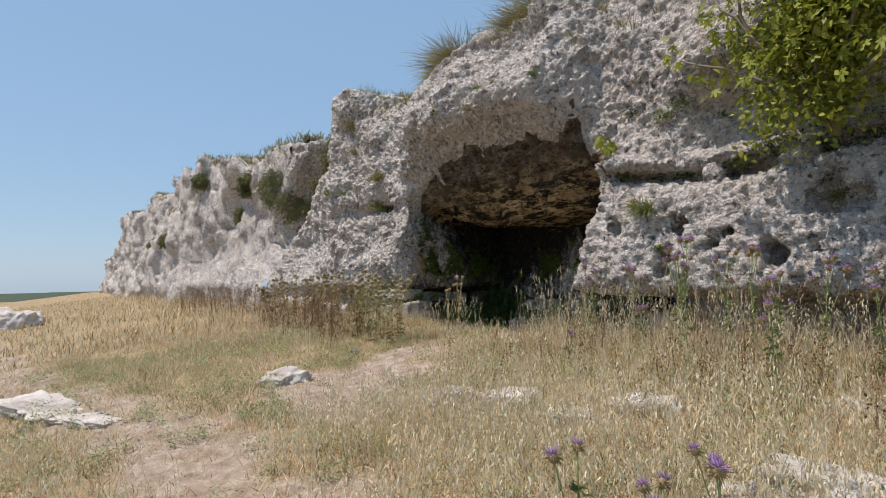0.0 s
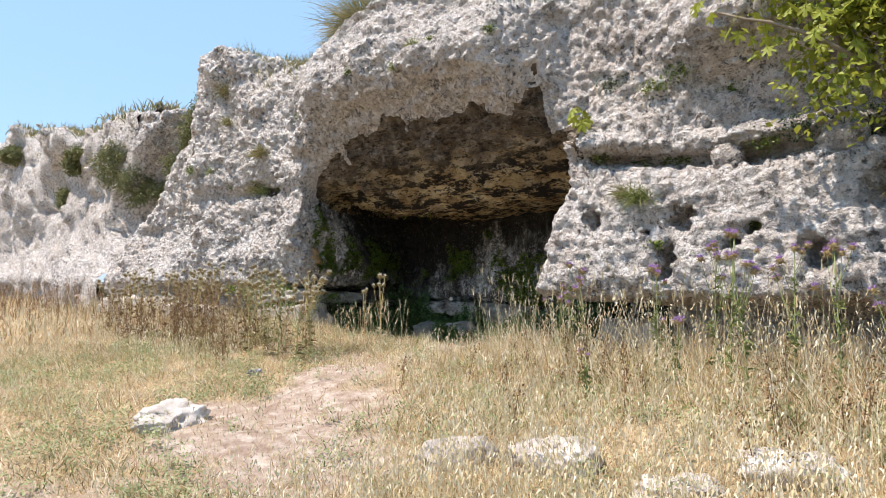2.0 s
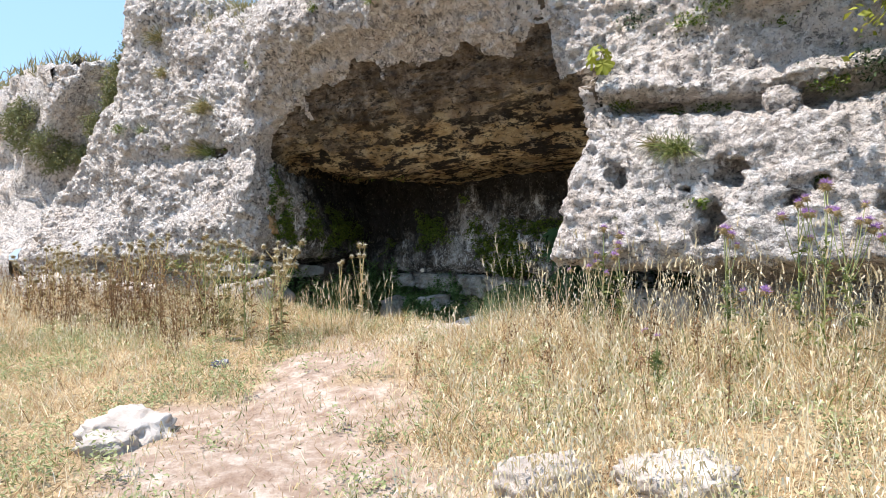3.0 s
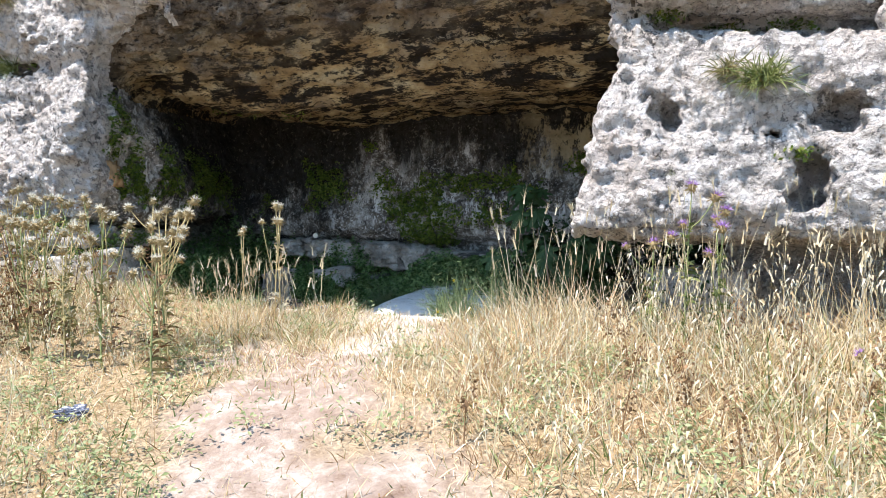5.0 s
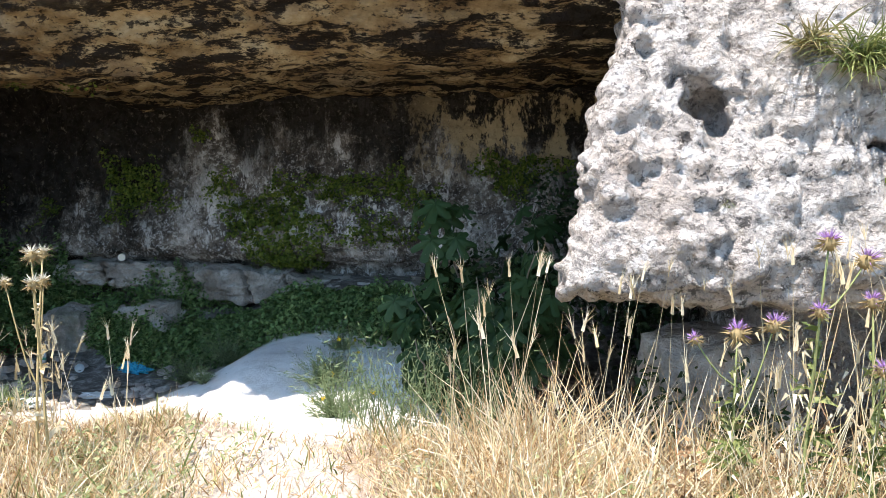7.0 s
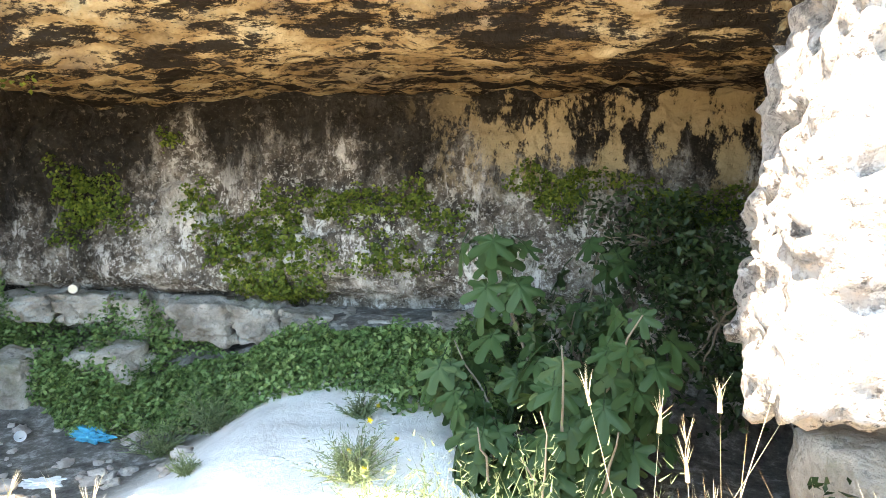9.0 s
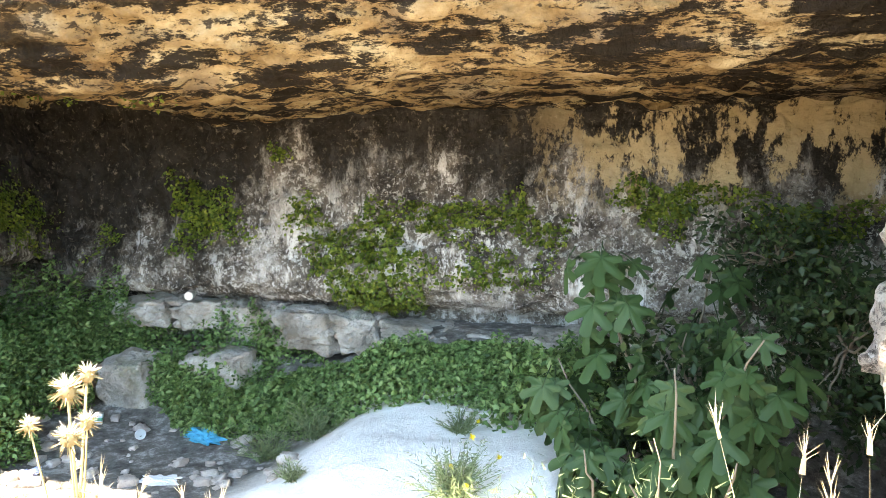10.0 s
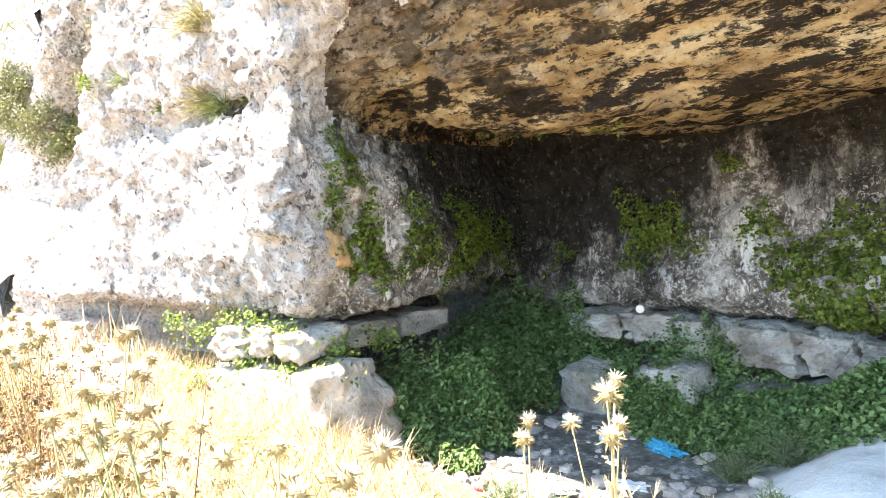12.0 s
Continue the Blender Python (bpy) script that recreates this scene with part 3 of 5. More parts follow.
def base_cube(cuts):
    bm = bmesh.new()
    bmesh.ops.create_cube(bm, size=2)
    bmesh.ops.subdivide_edges(bm, edges=bm.edges, cuts=cuts, use_grid_fill=True)
    bmesh.ops.triangulate(bm, faces=bm.faces)
    v = np.array([p.co[:] for p in bm.verts])
    f = np.array([[p.index for p in q.verts] for q in bm.faces])
    bm.free()
    return v, f


CUBES = {c: base_cube(c) for c in (3, 9, 16)}


def stone_mesh(name, size, mat, seed, round_=0.6, rough=0.12, cuts=9):
    v, f = CUBES[cuts]
    p = v * (1 - round_) + unit(v) * round_ * 1.15
    o = seed * 7.3
    d = 1 + rough * fbm(p[:, 0] * 1.3 + o, p[:, 1] * 1.3, p[:, 2] * 1.3 + o, 2, 80) + 0.7 * rough * billow(p[:, 0] * 2.4 + o, p[:, 1] * 2.4, p[:, 2] * 2.4, 81) + 0.35 * rough * vnoise(p[:, 0] * 9 + o, p[:, 1] * 9, p[:, 2] * 9, 82)
    return made(name, (p * d[:, None] * np.array(size) / 2, f), mat)


# ---- plant and stone materials ----
def leafy(name, stops, rough=0.6, through_light=0.3, specular=0.3):
    m, nt, b = material(name, rough, specular)
    geo = nt.nodes.new("ShaderNodeNewGeometry")
    col = ramp(nt, geo.outputs["Random Per Island"], stops)
    col = mix(nt, 0.5, col, ramp(nt, noise_node(nt, 3.0, 4), [(0.35, 0.7), (0.65, 1.0)]), "MULTIPLY")
    nt.links.new(col, b.inputs["Base Color"])
    if through_light:
        tr = nt.nodes.new("ShaderNodeBsdfTranslucent")
        ms = nt.nodes.new("ShaderNodeMixShader")
        ms.inputs[0].default_value = through_light
        nt.links.new(col, tr.inputs["Color"])
        nt.links.new(b.outputs[0], ms.inputs[1])
        nt.links.new(tr.outputs[0], ms.inputs[2])
        nt.links.new(ms.outputs[0], nt.nodes["Material Output"].inputs["Surface"])
    return m


STRAW = leafy("dry_straw", [(0.0, (0.22, 0.13, 0.065)), (0.18, (0.50, 0.33, 0.17)), (0.42, (0.72, 0.55, 0.31)), (0.7, (0.84, 0.73, 0.52)), (0.86, (0.88, 0.82, 0.68)), (0.97, (0.42, 0.42, 0.20))], 0.55, 0.25)
TALL_STRAW = leafy("pale_straw", [(0.0, (0.58, 0.45, 0.25)), (0.5, (0.76, 0.65, 0.43)), (0.9, (0.86, 0.79, 0.62))], 0.5, 0.25)
GREEN = leafy("green_blades", [(0.0, (0.09, 0.13, 0.035)), (0.5, (0.20, 0.24, 0.08)), (1.0, (0.36, 0.38, 0.15))], 0.55, 0.3)
BROWN = leafy("brown_stalks", [(0.0, (0.13, 0.075, 0.04)), (0.5, (0.24, 0.14, 0.07)), (1.0, (0.36, 0.22, 0.11))], 0.7, 0.1)
TUFT = leafy("cliff_grass", [(0.0, (0.16, 0.17, 0.07)), (0.5, (0.28, 0.25, 0.11)), (1.0, (0.42, 0.34, 0.17))], 0.6, 0.25)
CREEPER = leafy("creeper_leaves", [(0.0, (0.045, 0.08, 0.012)), (0.5, (0.12, 0.18, 0.025)), (1.0, (0.26, 0.31, 0.05))], 0.5, 0.3)
NETTLE = leafy("shade_weeds", [(0.0, (0.05, 0.10, 0.028)), (0.5, (0.14, 0.25, 0.075)), (1.0, (0.29, 0.41, 0.16))], 0.5, 0.25)
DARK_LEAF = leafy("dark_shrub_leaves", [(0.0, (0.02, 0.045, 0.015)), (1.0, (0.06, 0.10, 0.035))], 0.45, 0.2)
# one fig leaf twice: cave shade and cliff sunlight are put into the colours
FIG_SHADE = leafy("shaded_fig_leaves", [(0.0, (0.022, 0.052, 0.018)), (1.0, (0.07, 0.135, 0.046))], 0.5, 0.3)
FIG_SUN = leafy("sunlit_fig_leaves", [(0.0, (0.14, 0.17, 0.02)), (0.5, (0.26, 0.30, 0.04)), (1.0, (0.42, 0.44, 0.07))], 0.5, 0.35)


def plain(name, col, rough=0.7, spec=0.3, vary=0.25, scale=20):
    m, nt, b = material(name, rough, spec)
    d = tuple(c * (1 - vary) for c in col)
    nt.links.new(ramp(nt, noise_node(nt, scale, 6, 0.7), [(0.35, d), (0.65, col)]), b.inputs["Base Color"])
    bump(nt, b, noise_node(nt, scale * 3, 5), 0.3, 0.005)
    return m


BARK = plain("grey_bark", (0.24, 0.20, 0.15))
GREEN_STEM = plain("green_stem", (0.30, 0.34, 0.14))
DRY_STEM = plain("dry_stem", (0.55, 0.44, 0.22))
THISTLE_TUFT = plain("thistle_down", (0.82, 0.78, 0.66), 0.9)
PURPLE = plain("thistle_purple", (0.46, 0.27, 0.60), 0.8)
BRACT = plain("thistle_bracts", (0.33, 0.25, 0.12), 0.8)


def pale_stone():
    m, nt, b = material("pale_limestone", 0.92, 0.15)
    base = ramp(nt, noise_node(nt, 3, 8, 0.7), [(0.32, (0.32, 0.28, 0.25)), (0.5, (0.54, 0.49, 0.45)), (0.68, (0.72, 0.68, 0.64))])
    col = mix(nt, ramp(nt, noise_node(nt, 11, 8, 0.75), [(0.53, 0.0), (0.64, 0.7)]), base, (0.28, 0.26, 0.24))
    nt.links.new(col, b.inputs["Base Color"])
    bump(nt, b, noise_node(nt, 24, 9, 0.75), 0.8, 0.02)
    return m


STONE = pale_stone()
def ledge_stone_material():
    m, nt, b = material("ledge_limestone", 0.93, 0.12)
    base = ramp(nt, noise_node(nt, 3.5, 9, 0.72), [(0.34, (0.20, 0.175, 0.145)), (0.5, (0.44, 0.40, 0.35)), (0.64, (0.66, 0.63, 0.57))])
    moss = mix(nt, ramp(nt, noise_node(nt, 2.1, 7, 0.7), [(0.55, 0.0), (0.66, 0.6)]), base, (0.16, 0.17, 0.09))
    col = mix(nt, ramp(nt, noise_node(nt, 14, 8, 0.75), [(0.55, 0.0), (0.63, 0.7)]), moss, (0.14, 0.13, 0.12))
    nt.links.new(col, b.inputs["Base Color"])
    bump(nt, b, crags(nt, 12, 0.9), 0.9, 0.04)
    return m


LEDGE = ledge_stone_material()


# ---- stones ----
def stone(name, at, size, seed, label, turn=0.0, sink=0.25, mat=STONE, group="", round_=0.6, rough=0.14, cuts=9):
    ob = new(name, stone_mesh(name, size, mat, seed, round_, rough, cuts))
    x, y = at[:2]
    z = at[2] if len(at) > 2 else ground_z(x, y) + size[2] * (0.5 - sink)
    ob.matrix_basis = pose(x, y, z, rng.uniform(-5, 5), rng.uniform(-5, 5), turn)
    return tagged(ob, label, "stone", group)


GROUP = "stones in the grass"
for x, y, size, turn, label in [
        (3.90, -3.42, (0.50, 0.40, 0.26), 25, "pale rounded limestone boulder bedded in dry grass"), (4.12, -3.62, (0.26, 0.22, 0.16), 60, "small pale boulder against a bigger one in dry grass"),
        (6.30, -2.84, (0.36, 0.28, 0.24), 60, "pale limestone boulder half hidden in dry grass"), (6.74, -2.56, (0.44, 0.26, 0.18), 40, "low pale limestone boulder half hidden in dry grass"),
        (7.78, -2.22, (0.40, 0.28, 0.20), 30, "low pale limestone boulder in dry grass"), (7.45, -2.60, (0.36, 0.22, 0.14), 50, "low pale limestone boulder in dry grass"),
        (9.25, -2.70, (0.52, 0.34, 0.24), 20, "bright limestone boulder in dry grass beside thistles"), (8.80, -1.60, (0.26, 0.18, 0.14), 0, "small pale limestone boulder in dry grass"),
        (9.0, -3.0, (0.22, 0.18, 0.12), 70, "small pale limestone boulder in dry grass"), (-17.6, -6.6, (1.8, 1.4, 1.25), 10, "big weathered limestone boulder out in the meadow")]:
    stone("boulder", (x, y), size, 3 * x + y, label, turn, 0.5, STONE, GROUP, 0.7, 0.18, 16)
stone("flat_rock", (2.75, -5.65), (1.3, 0.6, 0.16), 8, "flat pale limestone slab level with the trodden grass", 15, 0.5, STONE, GROUP, 0.5, 0.25, 16)
stone("flat_rock", (3.6, -5.4), (0.5, 0.3, 0.10), 11, "flat pale limestone slab at the edge of the dusty path", 40, 0.5, STONE, GROUP, 0.5, 0.25, 16)
stone("flat_rock", (4.15, -5.2), (0.62, 0.3, 0.11), 9, "flat pale limestone slab at the edge of the dusty path", 25, 0.5, STONE, GROUP, 0.5, 0.25, 16)
for k in range(9):
    stone("base_stone", (-1.4 - k * 0.85 - rng.uniform(0, 0.4), -0.45 - rng.uniform(0, 0.3)), rng.uniform(0.3, 0.6, 3) * (1.2, 0.9, 0.9), 20 + k, "pale fallen limestone block at the foot of the cliff", rng.uniform(0, 90), 0.2, STONE, "fallen blocks under the cliff", 0.4)

# the courses of blocks under the overhang and along the back wall
GROUP = "ledge stones along the cave wall"
x = 0.15
k = 0
while x < 4.3:
    w = rng.uniform(0.16, 0.52)
    top = float(np.interp(x, [0.3, 2.8], [0.94, 0.83])) - rng.uniform(0, 0.07)
    h = rng.uniform(0.18, 0.29)
    stone("ledge_stone", (x + w / 2, 2.64 + rng.uniform(-0.08, 0.06), top - h / 2), (w * 0.95, 0.42, h), 40 + k, "squared pale limestone block under the cave wall", 0, 0, LEDGE, GROUP, 0.2, 0.2, 16)
    x += w
    k += 1
for k, (cx, cy, cz, w, d, h) in enumerate([(-0.40, 0.05, 1.05, 0.30, 0.4, 0.19), (-0.08, 0.08, 1.04, 0.32, 0.4, 0.18), (-0.30, 0.62, 1.0, 0.32, 0.5, 0.17), (-0.42, 1.2, 0.98, 0.34, 0.5, 0.17), (-0.80, 0.02, 1.03, 0.42, 0.45, 0.22)]):
    stone("ledge_stone", (cx, cy, cz), (w, d, h), 70 + k, "squared pale limestone block wedged under the overhang", 4, 0, LEDGE, "blocks under the overhang", 0.34, 0.16)
stone("foundation_slab", (-0.52, 0.12, 0.55), (1.7, 0.55, 0.64), 80, "big smooth limestone slab under the overhanging jamb", 3, 0, LEDGE, "", 0.16, 0.08, 16)
stone("outcrop_stone", (0.55, 2.12, 0.34), (0.38, 0.34, 0.42), 81, "mossy grey stone at the foot of the cave wall", 10, 0, LEDGE, "", 0.4, 0.12)
stone("outcrop_stone", (1.2, 2.25, 0.5), (0.5, 0.34, 0.2), 82, "grey stone step showing between creepers", -6, 0, LEDGE, "", 0.3, 0.12)
stone("outcrop_stone", (5.35, 0.55, 0.55), (0.6, 0.5, 0.7), 83, "beige stone block standing under the pillar", 10, 0, LEDGE, "", 0.3, 0.1)

stone("wedged_stone", (6.43, 0.3, 2.34), (0.24, 0.22, 0.21), 85, "rounded grey stone wedged in the crack above the pillar", 10, 0, ROCK, "", 0.8, 0.12)
stone("wedged_stone", (7.3, 0.34, 2.38), (0.3, 0.24, 0.2), 86, "rounded grey stone wedged in the crack of the cliff", -10, 0, ROCK, "", 0.7, 0.14)

hit = on_cliff((1.6, 0.2, 1.64), (-1, 0, 0))
if hit:
    stone("rock_scar", hit[0] + Vector((-0.03, 0, 0)), (0.12, 0.14, 0.24), 84, "fresh orange scar where rock broke off the jamb", 0, 0, plain("orange_rock", (0.46, 0.29, 0.15), 0.95, 0.1, 0.45, 9), "", 0.6, 0.3)

# rubble on the cave floor
RUBBLE = [stone_mesh("rubble", (0.1, 0.075, 0.05), STONE, 90 + k, 0.5, 0.25, 3) for k in range(6)]
for k in range(150):
    x, y = rng.uniform(0.25, 2.3), rng.uniform(0.1, 1.85)
    ob = new("rubble", RUBBLE[k % 6])
    sc = 0.25 + 0.85 * rng.random() ** 2
    ob.matrix_basis = pose(x, y, ground_z(x, y) + 0.012 * sc, rng.uniform(-15, 15), rng.uniform(-15, 15), rng.uniform(0, 360)) @ Matrix.Diagonal((sc, sc, sc, 1))
    tagged(ob, "small pale limestone rubble on the dirt floor", "stone", "rubble on the cave floor")


# ---- grass ----
def grass_height(x, y):
    z = np.zeros_like(x)
    tall = step(-1.9, -0.9, y) * (1 - 0.85 * step(4.5, 4.0, x) * step(-0.3, 0.6, x))
    right = step(6.0, 8.0, x) * step(-3.6, -2.6, y)
    return (0.17 + 0.22 * tall + 0.08 * right) * (1 + 0.45 * vnoise(x * 1.1, y * 1.1, z, 90)) * (1 - 0.55 * bare(x, y))


def meadow(name, n, box, mat, label, width, tall=1.0, keep=None, lean=0.35, droop=0.25, thin=0.8, spread_out=None):
    x = rng.uniform(box[0], box[1], n) if spread_out is None else box[1] - (box[1] - box[0]) * rng.random(n) ** spread_out
    y = rng.uniform(box[2], box[3], n)
    ok = rng.random(n) > thin * bare(x, y)
    ok &= (in_cave(x, y) < 0.3) & (rng.random(n) > 0.97 * chalk(x, y)) & (y < 0.1)
    clump = vnoise(x * 2.3, y * 2.3, np.zeros(n), 91) + 0.5 * vnoise(x * 6.1, y * 6.1, np.zeros(n), 92)
    ok &= rng.random(n) < 0.74 + 0.65 * clump
    if keep is not None:
        ok &= keep(x, y)
    x, y = x[ok], y[ok]
    n = len(x)
    h = grass_height(x, y) * tall * rng.uniform(0.45, 1.35, n)
    base = np.stack([x, y, ground_height(x, y) - 0.01], 1)
    way = np.stack([rng.normal(0, lean, n), rng.normal(0, lean, n), np.ones(n)], 1)
    me = made(name, blades(base, way, h, width * rng.uniform(0.6, 1.4, n), droop * rng.uniform(0, 1.6, n), 2), mat)
    return tagged(new(name, me), label, "grass", kind="stuff")


meadow("dry_grass", 230000, (-3, 13, -7.5, 0.1), STRAW, "dense dry straw-coloured meadow grass", 0.0042, lean=0.5, droop=0.5)
meadow("dry_grass", 26000, (-45, -2.5, -12, -0.2), STRAW, "dry meadow grass farther along the cliff", 0.022, 1.2, lean=0.3, spread_out=1.8)
meadow("straw_litter", 60000, (-1, 12.5, -7, 0.1), STRAW, "trampled straw lying on the ground", 0.0038, 0.5, lean=2.2, droop=0.1, thin=0.75)
meadow("dry_grass", 16000, (2.4, 4.7, -1.7, 0.1), STRAW, "short trodden straw before the cave", 0.004, 0.75, lean=0.6, droop=0.4, thin=0.6)
meadow("green_grass", 48000, (-2, 12, -7, 0.0), GREEN, "patches of yellow-green blades among the straw", 0.006, 0.75, keep=lambda x, y: vnoise(x * 1.3, y * 1.3, np.zeros_like(x), 95) > 0.1, lean=0.5, droop=0.4)
meadow("rusty_grass", 24000, (-3, 12, -7, 0.0), BROWN, "rusty brown dead grass in patches among the straw", 0.0042, 0.7, keep=lambda x, y: vnoise(x * 1.1 + 7, y * 1.1, np.zeros_like(x), 96) > 0.0, lean=0.7, droop=0.4)


def stalks(name, n, box, heights, mat, label, heads, keep=None):
    """Tall seed stalks: oats with hanging spikelets, or ears with stiff bristles."""
    x, y = rng.uniform(box[0], box[1], n), rng.uniform(box[2], box[3], n)
    ok = (bare(x, y) < 0.3) & (chalk(x, y) < 0.3) & (in_cave(x, y) < 0.2)
    if keep is not None:
        ok &= keep(x, y)
    x, y = x[ok], y[ok]
    n = len(x)
    h = rng.uniform(*heights, n)
    base = np.stack([x, y, ground_height(x, y)], 1)
    way = unit(np.stack([rng.normal(0, 0.16, n), rng.normal(0, 0.16, n), np.ones(n)], 1))
    droop = rng.uniform(0, 0.18, n)
    pieces = [blades(base, way, h, np.full(n, 0.0032), droop, 4)]
    up = np.array([0, 0, 1.0])
    if heads == "oat":
        for k in range(9):
            t = 0.66 + 0.34 * k / 8
            p = base + way * (h * t)[:, None] - up * (droop * h * t * t)[:, None]
            out = unit(np.stack([rng.normal(size=n), rng.normal(size=n), rng.uniform(-0.9, 0.3, n)], 1))
            q = p + out * rng.uniform(0.01, 0.05, n)[:, None]
            pieces.append(blades(q, np.stack([rng.normal(0, 0.4, n), rng.normal(0, 0.4, n), -np.ones(n)], 1), rng.uniform(0.022, 0.04, n), np.full(n, 0.0095), np.zeros(n), 1))
    else:
        tip = base + way * h[:, None] - up * (droop * h)[:, None]
        ear = unit(way - up * (2 * droop)[:, None])
        pieces.append(blades(tip - ear * 0.05, ear, np.full(n, 0.07), np.full(n, 0.011), np.zeros(n), 2))
        for k in range(9):
            pieces.append(blades(tip - ear * rng.uniform(0, 0.04, n)[:, None], ear + rng.normal(0, 0.28, (n, 3)), rng.uniform(0.04, 0.075, n), np.full(n, 0.0026), np.zeros(n), 1))
    return tagged(new(name, made(name, joined(pieces), mat)), label, "grass", kind="stuff")


stalks("wild_oats", 900, (4.3, 12.0, -3.6, -0.9), (0.22, 0.48), TALL_STRAW, "dry wild oats with hanging spikelets", "oat")
stalks("wild_oats", 1900, (6.0, 11.5, -4.6, -2.0), (0.2, 0.42), TALL_STRAW, "pale dry wild oats in the open meadow", "oat")
stalks("wild_oats", 420, (5.2, 11.0, -1.3, -0.35), (0.4, 0.8), TALL_STRAW, "tall dry wild oats with hanging spikelets", "oat")
stalks("wild_oats", 1700, (5.0, 12.5, -6.5, -3.0), (0.25, 0.45), TALL_STRAW, "dry wild oats in the open meadow", "oat")
stalks("wild_oats", 500, (-5.0, 3.0, -3.0, -1.0), (0.3, 0.6), TALL_STRAW, "tall dry wild oats before the cliff", "oat")
stalks("bristle_grass", 150, (4.25, 7.5, -0.95, -0.15), (0.55, 0.95), TALL_STRAW, "tall dry barley grass with spread bristles", "bristle")
stalks("bristle_grass", 60, (2.2, 3.1, -0.9, -0.4), (0.3, 0.6), TALL_STRAW, "dry barley grass at the mouth of the cave", "bristle")


def brown_weeds():
    """Dead brown dock stalks with clustered seeds."""
    pieces = []
    for k in range(275):
        x, y = (rng.uniform(-13.0, 0.7), rng.uniform(-2.4, -0.9)) if k < 160 else (rng.uniform(-0.8, 2.3), rng.uniform(-2.3, -1.4)) if k < 225 else (rng.uniform(4.6, 9.5), rng.uniform(-2.4, -0.6))
        if bare(np.array([x]), np.array([y]))[0] > 0.3:
            continue
        h, z = rng.uniform(0.4, 0.85) * (0.55 if x > 2 else 1.0), ground_z(x, y)
        lean = rng.normal(0, 0.1, 2)
        t = np.linspace(0, 1, 5)
        pts = np.stack([x + lean[0] * t * h, y + lean[1] * t * h, z + t * h], 1)
        pieces.append(tube(pts, 0.004 - 0.0025 * t, 3))
        n = 90
        s = rng.uniform(0.25, 1, n)
        c = np.stack([np.interp(s, t, pts[:, i]) for i in range(3)], 1) + rng.normal(0, 0.025, (n, 3))
        pieces.append(leaflets(c, rng.normal(size=(n, 3)), rng.uniform(0.005, 0.013, n)))
    return tagged(new("dead_dock", made("dead_dock", joined(pieces), BROWN)), "dead brown dock stalks with clustered seeds", "weeds", kind="stuff")


brown_weeds()


def weeds(name, n, place, mat, label, leaf, height, count):
    """Low leafy weeds: short stems of small leaves."""
    pieces = []
    for k in range(n):
        x, y = place()
        m = count
        h = height * rng.uniform(0.6, 1.3)
        c = np.stack([x + rng.normal(0, height * 0.45, m), y + rng.normal(0, height * 0.45, m), np.zeros(m)], 1)
        c[:, 2] = ground_height(c[:, 0], c[:, 1]) + h * rng.random(m)
        up = np.stack([rng.normal(0, 0.6, m), rng.normal(0, 0.6, m), np.ones(m)], 1)
        pieces.append(leaflets(c, up, leaf * rng.uniform(0.6, 1.4, m), 0.45))
    return tagged(new(name, made(name, joined(pieces), mat)), label, "weeds", kind="stuff")


def meadow_spot():
    while True:
        x, y = rng.uniform(-1, 11.5), rng.uniform(-6, -0.4)
        if rng.random() > 0.93 * bare(np.array([x]), np.array([y]))[0]:
            return x, y


weeds("low_weeds", 1000, meadow_spot, leafy("greyish_weed_leaves", [(0.0, (0.20, 0.25, 0.10)), (1.0, (0.46, 0.49, 0.27))], 0.7, 0.25), "small grey-green weeds between the straw", 0.013, 0.12, 60)


# ---- thistles ----
def head_meshes(tuft_mat, size):
    n = 70
    d = unit(rng.normal(size=(n, 3)) * (1, 1, 0.6) + (0, 0, 0.9))
    tuft = blades(np.zeros((n, 3)) + (0, 0, size * 0.25), d, np.full(n, size) * rng.uniform(0.7, 1.1, n), np.full(n, size * 0.12), np.zeros(n), 1)
    v, f = CUBES[3]
    ball = unit(v) * (size * 0.48, size * 0.48, size * 0.5)
    m = 46
    sd = unit(rng.normal(size=(m, 3)) * (1, 1, 0.7))
    spikes = blades(sd * size * 0.42, sd + (0, 0, -0.15), np.full(m, size * 0.75), np.full(m, size * 0.14), np.zeros(m), 1)
    return made("bracts", joined([(ball, f), spikes]), BRACT), made("tuft", tuft, tuft_mat)


WHITE_HEAD = head_meshes(THISTLE_TUFT, 0.036)
PURPLE_HEAD = head_meshes(PURPLE, 0.038)


